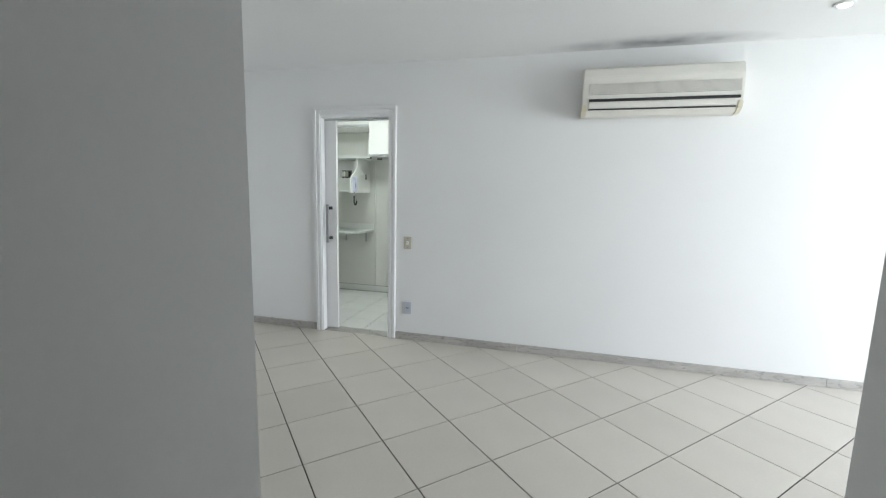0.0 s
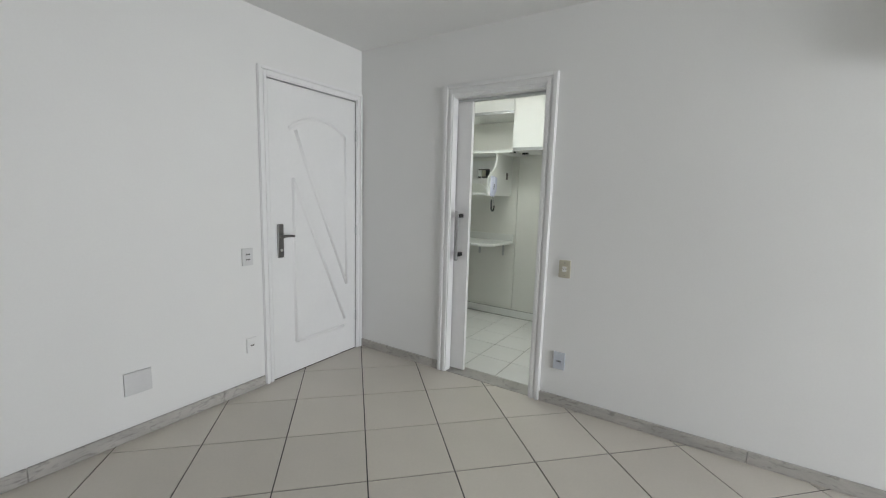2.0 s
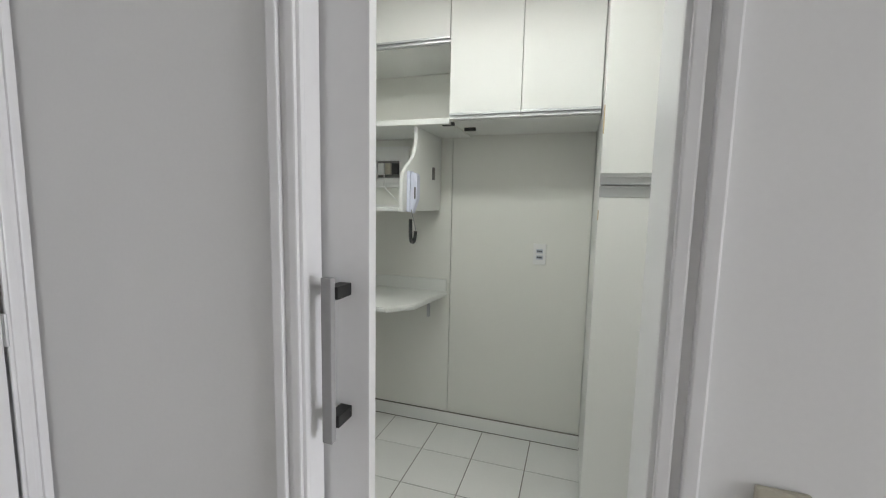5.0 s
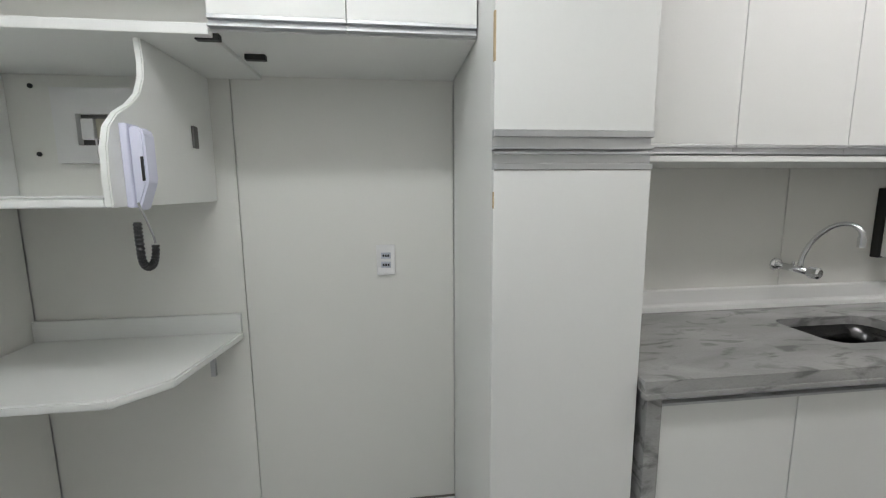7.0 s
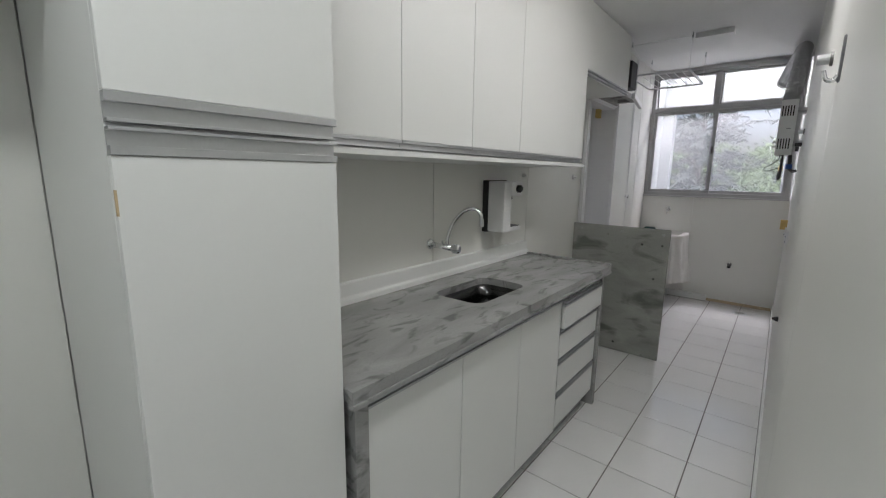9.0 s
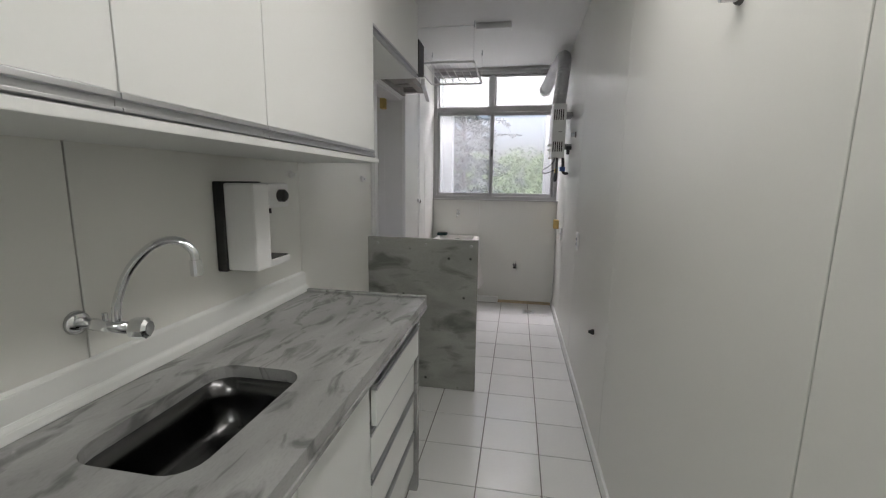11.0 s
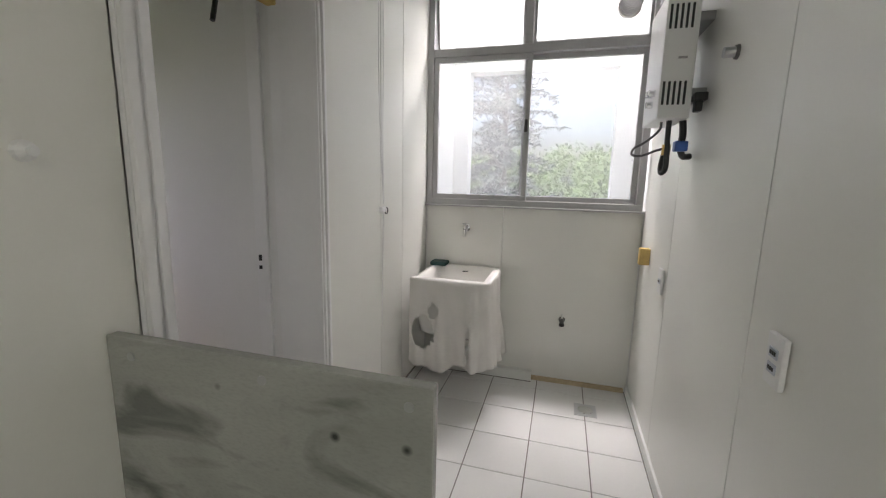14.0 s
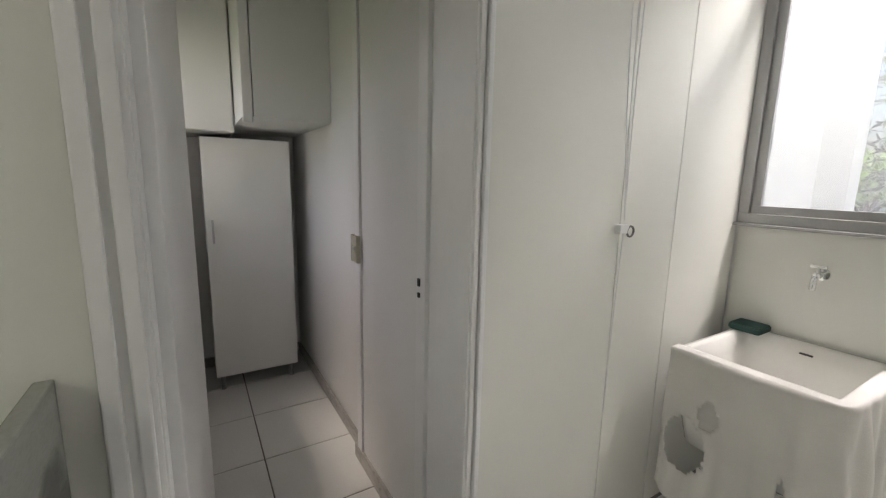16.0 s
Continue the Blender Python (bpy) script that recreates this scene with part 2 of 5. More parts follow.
GREEN_PLASTIC = material("dark_green_sponge", (0.01, 0.05, 0.045), 0.7, vary=0.2, scale=30, fine=200, bump=0.4)
YELLOW = material("aged_yellow_sponge", (0.62, 0.44, 0.16), 0.8, vary=0.15, scale=20, fine=160, bump=0.4)
BRASS = material("brass", (0.62, 0.42, 0.14), 0.3, 1.0, vary=0.1, scale=20, fine=120, bump=0.05)
BLUE = material("blue_valve_plastic", (0.02, 0.08, 0.30), 0.4, vary=0.1, scale=20, fine=120, bump=0.02)
RUBBER = material("grey_hose_rubber", (0.10, 0.10, 0.10), 0.6, vary=0.15, scale=20, fine=120, bump=0.1)
RUST = material("stained_mortar", (0.50, 0.40, 0.27), 0.95, vary=0.35, scale=9, fine=80, bump=0.5)
FLUE = material("foil_flue_duct", (0.46, 0.46, 0.47), 0.42, 0.45, vary=0.12, scale=9, fine=90, bump=0.2)
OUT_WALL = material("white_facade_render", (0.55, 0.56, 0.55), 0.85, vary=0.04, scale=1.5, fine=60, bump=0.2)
# foliage paled toward grey: distance haze is put into the leaf colour
LEAF = material("haze_paled_pine_foliage", (0.16, 0.19, 0.17), 0.7, vary=0.3, scale=1.2, fine=8, bump=0)
LEAF_GREEN = material("bright_green_foliage", (0.13, 0.23, 0.05), 0.65, vary=0.4, scale=0.5, fine=4, bump=0)
# blue-grey ridge colour with distance haze painted in
LEAF_FAR = material("haze_paled_woodland", (0.20, 0.25, 0.26), 0.9, vary=0.3, scale=0.02, fine=0.3, bump=0)
BARK = material("grey_bark", (0.16, 0.14, 0.12), 0.9, vary=0.3, scale=2, fine=20, bump=0.5)
EARTH = material("grass_and_earth", (0.07, 0.10, 0.03), 0.95, vary=0.4, scale=0.2, fine=3, bump=0.3)
# dust film thickened to veil the view outside like distance haze
GLASS = glass("dusty_haze_window_glass", 0.12, 0.18)
GLASS_UPPER = glass("clear_window_glass", 0.01, 0.03)
LAMP_GLOW = glow("lamp_glow", (1.0, 0.98, 0.93), 3.5)
# hood plastic greyed and browned for the weak light on its underside
SHADED_GREY = material("shaded_grey_plastic", (0.34, 0.32, 0.30), 0.5, vary=0.25, scale=9, fine=80, bump=0.1, dirt=(0.16, 0.12, 0.09))


# ---- builders ----
def part(name, bm, mat, parent=None, label="", smooth=False):
    me = bpy.data.meshes.new(name)
    bmesh.ops.recalc_face_normals(bm, faces=bm.faces)
    if smooth:
        for f in bm.faces:
            f.smooth = True
    bm.to_mesh(me)
    bm.free()
    me.materials.append(mat)
    ob = new(name, me)
    if parent:
        attach(ob, parent)
    if label:
        tagged(ob, label)
    return ob


def attach(ob, parent):
    """Parents ob, keeping its world place; parents stand unturned."""
    ob.parent = parent
    p, m = parent, Matrix.Identity(4)
    chain = []
    while p:
        chain.append(p)
        p = p.parent
    for c in reversed(chain):
        m = m @ c.matrix_parent_inverse @ c.matrix_basis
    ob.matrix_parent_inverse = m.inverted()


def thing(name, at, label, category, group="", kind=""):
    e = new(name)
    e.empty_display_size = 0.05
    e.location = at
    return tagged(e, label, category, group, kind)


def shape():
    return bmesh.new()


def box(bm, x0, x1, y0, y1, z0, z1, bev=0.0, seg=2, m=None):
    """Adds a box, its edges rounded by bev."""
    tmp = bmesh.new()
    bmesh.ops.create_cube(tmp, size=1)
    for v in tmp.verts:
        v.co = Vector((x0 + (v.co.x + 0.5) * (x1 - x0), y0 + (v.co.y + 0.5) * (y1 - y0), z0 + (v.co.z + 0.5) * (z1 - z0)))
    if bev:
        bmesh.ops.bevel(tmp, geom=tmp.edges[:], offset=bev, segments=seg, affect="EDGES", profile=0.6)
    return merge(bm, tmp, m)


def merge(bm, tmp, m=None):
    if m:
        bmesh.ops.transform(tmp, matrix=m, verts=tmp.verts)
    me = bpy.data.meshes.new("tmp")
    tmp.to_mesh(me)
    tmp.free()
    bm.from_mesh(me)
    bpy.data.meshes.remove(me)
    return bm


def boxed(*a, **k):
    return box(shape(), *a, **k)


def prism(outline, depth, m, bev=0.0):
    """A plate: outline (x, y pairs) in its own plane, extruded along its z, laid by m."""
    bm = shape()
    f = bm.faces.new([bm.verts.new((x, y, 0)) for x, y in outline])
    got = bmesh.ops.extrude_face_region(bm, geom=[f])
    for v in got["geom"]:
        if isinstance(v, bmesh.types.BMVert):
            v.co.z += depth
    if bev:
        bmesh.ops.bevel(bm, geom=bm.edges[:], offset=bev, segments=2, affect="EDGES")
    bmesh.ops.transform(bm, matrix=m, verts=bm.verts)
    return bm


def lathe(profile, m, n=24):
    """Turns (radius, height) pairs about z."""
    bm = shape()
    rings = [[bm.verts.new((r * math.cos(2 * math.pi * i / n), r * math.sin(2 * math.pi * i / n), z)) for i in range(n)] for r, z in profile]
    for a, b in zip(rings, rings[1:]):
        for i in range(n):
            bm.faces.new((a[i], a[(i + 1) % n], b[(i + 1) % n], b[i]))
    bm.faces.new(rings[0][::-1])
    bm.faces.new(rings[-1])
    bmesh.ops.transform(bm, matrix=m, verts=bm.verts)
    return bm


def smooth_line(points, steps=8):
    """A rounded line through points (Catmull-Rom)."""
    p = [Vector(q) for q in points]
    p = [2 * p[0] - p[1], *p, 2 * p[-1] - p[-2]]
    out = []
    for a, b, c, d in zip(p, p[1:], p[2:], p[3:]):
        for i in range(steps):
            t = i / steps
            out.append(0.5 * (2 * b + (c - a) * t + (2 * a - 5 * b + 4 * c - d) * t * t + (3 * b - a - 3 * c + d) * t ** 3))
    return out + [p[-2]]


def tube(points, radius, n=10, bm=None, wobble=None):
    """A round tube along points; radius may be a function of the share of the way."""
    bm = bm or shape()
    p = [Vector(q) for q in points]
    rings, side = [], None
    for i, q in enumerate(p):
        along = (p[min(i + 1, len(p) - 1)] - p[max(i - 1, 0)]).normalized()
        if side is None:
            side = along.orthogonal().normalized()
        side = (side - along * side.dot(along)).normalized()
        up = along.cross(side)
        r = radius(i / (len(p) - 1)) if callable(radius) else radius
        rings.append([bm.verts.new(q + r * (math.cos(2 * math.pi * k / n) * side + math.sin(2 * math.pi * k / n) * up)) for k in range(n)])
    for a, b in zip(rings, rings[1:]):
        for k in range(n):
            bm.faces.new((a[k], a[(k + 1) % n], b[(k + 1) % n], b[k]))
    bm.faces.new(rings[0][::-1])
    bm.faces.new(rings[-1])
    return bm


def clip(poly, x0, x1, y0, y1):
    """A convex outline cut to a rectangle."""
    for axis, lim, sign in ((0, x0, 1), (0, x1, -1), (1, y0, 1), (1, y1, -1)):
        out = []
        for a, b in zip(poly, poly[1:] + poly[:1]):
            da, db = sign * (a[axis] - lim), sign * (b[axis] - lim)
            if da >= 0:
                out.append(a)
            if da * db < 0:
                t = da / (da - db)
                out.append((a[0] + t * (b[0] - a[0]), a[1] + t * (b[1] - a[1])))
        poly = out
        if not poly:
            return []
    return poly


def size_of(poly):
    return abs(sum(a[0] * b[1] - b[0] * a[1] for a, b in zip(poly, poly[1:] + poly[:1]))) / 2


FACE_X = Matrix(((0, 0, 1, 0), (1, 0, 0, 0), (0, 1, 0, 0), (0, 0, 0, 1)))    # plate x->y, y->z, thickness->x
FACE_Y = Matrix(((1, 0, 0, 0), (0, 0, 1, 0), (0, 1, 0, 0), (0, 0, 0, 1)))    # plate x->x, y->z, thickness->y
T = Matrix.Translation


# ---- the large structure ----
LIVING_H, KITCHEN_H, LAUNDRY_H = 2.52, 2.47, 2.66
WALL_K = 0.175          # kitchen face of the wall between living room and kitchen
BACK_N, BACK_C = 1.666, 1.60   # back wall behind the niche, and behind the worktop
WIN_X = 7.0


def wall(name, boxes, label, mat=None):
    bm = shape()
    for b in boxes:
        box(bm, *b)
    return tagged(part(name, bm, mat or PAINT), label, "wall", kind="structure")


def slab(name, b, mat, label, category):
    return tagged(part(name, boxed(*b), mat), label, category, kind="structure")


# wall between living room and kitchen, with the pocket of the sliding door in it
wall_kitchen = wall("wall_kitchen", [
    (-0.15, 0.915, 0.0, 0.05, 0, 2.75), (-0.15, 0.82, 0.11, WALL_K - 0.012, 0, 2.75), (-0.15, 0.40, 0.05, 0.11, 0, 2.75),
    (0.40, 0.915, 0.05, 0.11, 2.12, 2.75), (0.915, 1.61, 0.0, WALL_K - 0.012, 2.075, 2.75),
    (1.61, 7.15, 0.0, WALL_K - 0.012, 0, 2.75)], "smooth white painted wall with a kitchen doorway")
wall_entrance = wall("wall_entrance", [
    (-0.15, 0.0, -3.25, -0.895, 0, 2.75), (-0.15, 0.0, -0.065, 0.0, 0, 2.75), (-0.15, 0.0, -0.895, -0.065, 2.115, 2.75),
    (-0.19, -0.15, -0.95, 0.0, 0, 2.2)], "smooth white painted wall around the entrance door")
wall_near = wall("wall_living_near", [(-0.15, 2.64, -3.25, -3.10, 0, 2.75), (3.685, 6.65, -3.25, -2.586, 0, 2.75)], "white painted wall beside the corridor mouth")
wall_hall = wall("wall_corridor", [(2.49, 2.64, -5.3, -3.25, 0, 2.75), (3.685, 3.85, -5.3, -3.25, 0, 2.75), (2.49, 3.85, -5.45, -5.3, 0, 2.75)],
                 "white painted corridor walls")
wall_balcony = wall("wall_balcony", [(6.5, 6.65, -2.6, -2.4, 0, 2.75), (6.5, 6.65, -0.3, 0.0, 0, 2.75), (6.5, 6.65, -2.4, -0.3, 2.3, 2.75)],
                    "white painted wall with a wide balcony opening")
wall_service = wall("wall_service_door", [
    (-0.15, -0.012, 0.143, 0.27, 0, 2.75), (-0.15, -0.012, 1.10, 1.80, 0, 2.75), (-0.15, -0.012, 0.27, 1.10, 2.115, 2.75), (-0.19, -0.15, 0.2, 1.2, 0, 2.2)],
    "white kitchen end wall with a service door")
wall_back = wall("wall_kitchen_back", [
    (-0.012, 1.95, BACK_N + 0.012, 1.80, 0, 2.75), (1.95, 4.943, BACK_C + 0.012, 1.74, 0, 2.75), (4.943, 5.634, BACK_C + 0.012, 1.74, 2.08, 2.75),
    (5.634, 7.15, BACK_C + 0.012, 1.74, 0, 2.75)], "white kitchen back wall with a service room opening")
wall_window = wall("wall_laundry_window", [
    (WIN_X + 0.012, 7.15, WALL_K - 0.012, BACK_C + 0.012, 0, 1.215), (WIN_X + 0.012, 7.15, WALL_K - 0.012, BACK_C + 0.012, 2.625, 2.75)],
    "white laundry wall below a wide window")
# west wall is unseen: set close and given an opening to brighten the room
wall_room = wall("wall_service_room", [
    (5.655, 5.85, 1.74, 2.56, 0, 2.75), (5.687, 5.85, 2.56, 4.1, 0, 2.75), (4.30, 5.687, 4.0, 4.1, 0, 2.75), (4.78, 4.90, 1.74, 2.55, 0, 2.75), (4.78, 4.90, 3.45, 4.1, 0, 2.75), (4.78, 4.90, 2.55, 3.45, 0, 1.15), (4.78, 4.90, 2.55, 3.45, 2.05, 2.75)],
    "grey-white painted service room walls")

slab("ceiling", (0, 6.5, -3.1, 0, LIVING_H, LIVING_H + 0.1), CEIL_BLOTCH, "white painted living room ceiling", "ceiling")
slab("ceiling_corridor", (2.64, 3.685, -5.3, -3.1, LIVING_H, LIVING_H + 0.1), CEIL, "white painted corridor ceiling", "ceiling")
slab("ceiling_kitchen", (-0.012, 4.68, WALL_K - 0.012, 1.678, KITCHEN_H, KITCHEN_H + 0.28), CEIL, "lowered white plaster kitchen ceiling", "ceiling")
slab("ceiling_laundry", (4.68, 7.15, WALL_K - 0.012, BACK_C + 0.012, LAUNDRY_H, LAUNDRY_H + 0.1), CEIL, "white painted laundry ceiling", "ceiling")
slab("ceiling_service_room", (4.3, 5.687, 1.74, 4.0, 2.5, 2.6), CEIL, "white painted service room ceiling", "ceiling")

floor_living = tagged(part("floor", box(boxed(-0.1, 6.6, -3.2, 0.0, -0.08, -0.004), 2.6, 3.7, -5.3, -3.2, -0.08, -0.004), GROUT_DARK),
                      "cream square tiles laid diagonally with dark joints", "floor", kind="structure")
floor_kitchen = tagged(part("floor_kitchen", box(boxed(-0.1, 7.05, 0.14, 1.75, -0.08, -0.003), 4.25, 5.8, 1.75, 4.05, -0.08, -0.003), GROUT_GREY),
                       "white square floor tiles with grey joints", "floor", kind="structure")
slab("threshold", (0.90, 1.615, -0.002, 0.14, -0.08, 0.004), MARBLE_FLOOR, "grey marble threshold in the kitchen doorway", "threshold")


# ---- door frames and doors ----
def casing(thing_, along, u0, u1, top, face, proud, w=0.08, sign=-1, mat=None, w1=None):
    """Moulded casing round an opening: three stepped strips on each side and above. along: 'x' (wall faces y) or 'y' (wall faces x)."""
    mat = mat or GLOSS_PAINT
    steps = ((0.0, w, proud * 0.55), (w * 0.12, w * 0.42, proud * 0.85), (w * 0.62, w * 0.95, proud))

    def put(name, rects):
        bm = shape()
        for (a0, a1, b0, b1), d in rects:
            n0, n1 = sorted((face, face + sign * d))
            if along == "x":
                box(bm, a0, a1, n0, n1, b0, b1, 0.004)
            else:
                box(bm, n0, n1, a0, a1, b0, b1, 0.004)
        part(name, bm, mat, thing_)
    put("jamb_casing", [((u0 - s1, u0 - s0, 0, top + s1), d) for s0, s1, d in steps])
    q = (w1 or w) / w
    put("jamb_casing", [((u1 + s0 * q, u1 + s1 * q, 0, top + s1), d) for s0, s1, d in steps])
    put("head_casing", [((u0 - s0, u1 + s0 * q, top + s0, top + s1), d) for s0, s1, d in steps])


def lever_lock(parent, y, z, face, sign, mat, length=0.11, turn=1):
    """Lock plate with a lever, on a wall that faces x."""
    lock = part("lock_plate", boxed(face, face + sign * 0.012, y - 0.024, y + 0.024, z - 0.125, z + 0.115, 0.005), mat, parent, "tarnished metal lock plate")
    bm = tube([(face + sign * 0.01, y, z + 0.03), (face + sign * 0.05, y, z + 0.03)], 0.011, 12)
    tube(smooth_line([(face + sign * 0.046, y, z + 0.03), (face + sign * 0.052, y + turn * 0.03, z + 0.032), (face + sign * 0.05, y + turn * length, z + 0.027)]),
         lambda s: 0.011 - 0.003 * s, 12, bm)
    part("lever", bm, mat, lock, smooth=True)
    part("cylinder", lathe([(0.011, 0), (0.011, 0.008), (0.006, 0.012)], T((face + sign * 0.01, y, z - 0.07)) @ pose(0, 0, 0, 0, 90 * sign, 0), 16), CHROME, lock)
    return lock


# entrance door with beaded mouldings
D0, D1 = -0.883, -0.079
door_1 = thing("door_1", (-0.02, -0.48, 0), "closed white moulded entrance door with a lever handle", "door", kind="structure")
leaf = part("leaf", boxed(-0.035, 0.004, D0, D1, 0.006, 2.10, 0.003), GLOSS_PAINT, door_1)
casing(door_1, "y", D0 - 0.006, D1 + 0.006, 2.108, 0.0, 0.022, 0.068, 1)
part("door_stop", box(box(boxed(-0.15, -0.04, D0 - 0.012, D0 + 0.012, 0, 2.11), -0.15, -0.04, D1 - 0.012, D1 + 0.012, 0, 2.11), -0.15, -0.04, D0, D1, 2.095, 2.115), GLOSS_PAINT, door_1)


def bead(points, parent):
    """A flattened half-round bead on the entrance door's face; points as (share of the width, height)."""
    bm = tube([(0.0, D0 + u * (D1 - D0), z) for u, z in points], 0.014, 10)
    for v in bm.verts:
        v.co.x = 0.003 + v.co.x * 0.36
    part("moulding", bm, GLOSS_PAINT, parent, smooth=True)


arch = [(0.20 + 0.66 * i / 16, 1.80 + 0.10 * math.sin(math.pi * i / 16) ** 0.8) for i in range(17)]
bead(arch, leaf)
bead([(0.86, 1.80), (0.875, 0.60)], leaf)
bead([(0.27, 1.80), (0.40, 1.52), (0.875, 0.60)], leaf)
bead([(0.235, 1.46), (0.24, 0.24)], leaf)
bead([(0.24, 0.24), (0.84, 0.24)], leaf)
bead([(0.235, 1.46), (0.30, 1.33), (0.85, 0.30)], leaf)
lever_lock(leaf, -0.813, 1.02, 0.004, 1, DARK_METAL, 0.085)
for z in (0.30, 1.05, 1.83):
    part("hinge", tube([(0.006, D1 + 0.005, z - 0.045), (0.006, D1 + 0.005, z + 0.045)], 0.007, 10), ALU, door_1)

# kitchen doorway, with its sliding door pushed into the wall
door_2 = thing("door_2", (1.26, 0.05, 0), "white moulded door frame of the kitchen doorway", "door frame", kind="structure")
casing(door_2, "x", 0.918, 1.597, 2.075, 0.0, 0.026, 0.078, -1)
part("jamb", boxed(1.597, 1.614, -0.003, WALL_K + 0.003, 0.004, 2.075, 0.002), GLOSS_PAINT, door_2)
part("jamb", boxed(0.904, 0.918, -0.003, 0.052, 0.004, 2.075, 0.002), GLOSS_PAINT, door_2)
part("head", boxed(0.904, 1.614, -0.003, WALL_K + 0.003, 2.062, 2.077, 0.002), GLOSS_PAINT, door_2)
part("head_track", boxed(0.45, 1.597, 0.058, 0.104, 2.045, 2.06, 0.001), ALU, door_2)
sliding = thing("sliding_door", (0.7, 0.08, 0), "white sliding door pushed open into its wall pocket", "door", kind="structure")
part("leaf", boxed(0.42, 1.03, 0.066, 0.098, 0.012, 2.044, 0.002), GLOSS_PAINT, sliding)
pull = part("pull_bar", boxed(0.953, 0.978, -0.006, 0.012, 0.885, 1.255, 0.003), GREY_PLASTIC, sliding, "grey metal pull bar")
for z in (0.93, 1.22):
    part("bracket", boxed(0.955, 0.985, 0.010, 0.067, z - 0.014, z + 0.014, 0.002), BLACK, pull)

pull = part("pull_bar", boxed(0.884, 0.910, 0.205, 0.225, 0.900, 1.270, 0.003), GREY_PLASTIC, sliding, "grey metal pull bar")
for z in (0.93, 1.22):
    part("bracket", boxed(0.886, 0.908, 0.097, 0.206, z - 0.004, z + 0.024, 0.002), BLACK, pull)

# service door at the kitchen's end
door_3 = thing("door_3", (-0.03, 0.68, 0), "closed white service door with a chrome lever handle", "door", kind="structure")
leaf3 = part("leaf", boxed(-0.045, -0.006, 0.285, 1.083, 0.006, 2.10, 0.003), GLOSS_PAINT, door_3)
casing(door_3, "y", 0.28, 1.088, 2.108, -0.012, 0.026, 0.09, 1)
lever_lock(leaf3, 1.005, 1.03, -0.006, 1, CHROME, 0.11, -1)

# opening to the service room
door_4 = thing("door_4", (5.34, 1.6, 0), "white moulded frame with its door open inward", "door frame", kind="structure")
casing(door_4, "x", 4.958, 5.615, 2.075, BACK_C, 0.03, 0.08, -1, None, 0.045)
part("jamb", boxed(4.943, 4.961, BACK_C - 0.004, 1.665, 0.0, 2.075, 0.002), GLOSS_PAINT, door_4)
part("jamb", boxed(5.615, 5.634, BACK_C - 0.004, 1.744, 0.0, 2.075, 0.002), GLOSS_PAINT, door_4)
part("head", boxed(4.961, 5.615, BACK_C - 0.004, 1.744, 2.065, 2.082, 0.002), GLOSS_PAINT, door_4)
part("lining_strip", boxed(5.624, 5.657, 1.746, 1.80, 0, 2.5, 0.004), GLOSS_PAINT, door_4)
part("lining_strip", boxed(5.640, 5.657, 1.86, 1.92, 0, 2.5, 0.004), GLOSS_PAINT, door_4)
part("lining_strip", boxed(5.643, 5.657, 2.47, 2.53, 0, 2.5, 0.004), GLOSS_PAINT, door_4)
part("leaf", boxed(0.0, 0.035, 0.0, 0.62, 0.012, 2.055, 0.003, m=T((4.950, 1.667, 0)) @ pose(0, 0, 0, 0, 0, -4.0)), GLOSS_PAINT, door_4, "open white door leaf")
part("strike_plate", box(boxed(5.635, 5.642, 1.892, 1.904, 1.025, 1.050), 5.635, 5.642, 1.892, 1.904, 0.988, 1.003), BLACK, door_4)

# ---- laundry window ----
win = thing("window_1", (WIN_X, 0.88, 1.215), "four-light grey aluminium window with a tilted upper pane", "window", kind="structure")
WY0, WY1, WYM, WZ0, WZ1, WZM = 0.19, 1.598, 0.94, 1.225, 2.62, 2.21
bm = shape()
for b in ((WY0, WY1, WZ0 - 0.01, WZ0 + 0.03), (WY0, WY1, WZ1 - 0.04, WZ1), (WY0, WY0 + 0.04, WZ0 + 0.03, WZ1 - 0.04), (WY1 - 0.04, WY1, WZ0 + 0.03, WZ1 - 0.04),
          (WY0 + 0.04, WY1 - 0.04, WZM - 0.025, WZM + 0.025), (WYM - 0.025, WYM + 0.025, WZM + 0.025, WZ1 - 0.04)):
    box(bm, WIN_X - 0.02, WIN_X + 0.06, *b, 0.003)
part("window_frame", bm, ALU_DULL, win)
part("window_sill", boxed(WIN_X - 0.045, WIN_X + 0.012, WY0 - 0.005, WY1 + 0.004, WZ0 - 0.022, WZ0 - 0.01, 0.003), ALU_DULL, win)


def sash(y0, y1, z0, z1, x, w=0.032, m=None, pane=None):
    bm = shape()
    for b in ((y0, y1, z0, z0 + w), (y0, y1, z1 - w, z1), (y0, y0 + w, z0 + w, z1 - w), (y1 - w, y1, z0 + w, z1 - w)):
        box(bm, x - 0.012, x + 0.012, *b, 0.002)
    if m:
        bmesh.ops.transform(bm, matrix=m, verts=bm.verts)
    s = part("sash", bm, ALU_DULL, win)
    bm = boxed(x - 0.002, x + 0.002, y0 + w, y1 - w, z0 + w, z1 - w)
    if m:
        bmesh.ops.transform(bm, matrix=m, verts=bm.verts)
    part("pane", bm, pane or GLASS, s).visible_shadow = False
    return s


s1 = sash(WYM - 0.03, WY1 - 0.04, WZ0 + 0.03, WZM - 0.025, WIN_X + 0.008)
s2 = sash(WY0 + 0.04, WYM + 0.02, WZ0 + 0.03, WZM - 0.025, WIN_X + 0.040)
part("latch", boxed(WIN_X - 0.016, WIN_X - 0.002, WYM - 0.02, WYM + 0.0, 1.70, 1.78, 0.004), BLACK, s1)
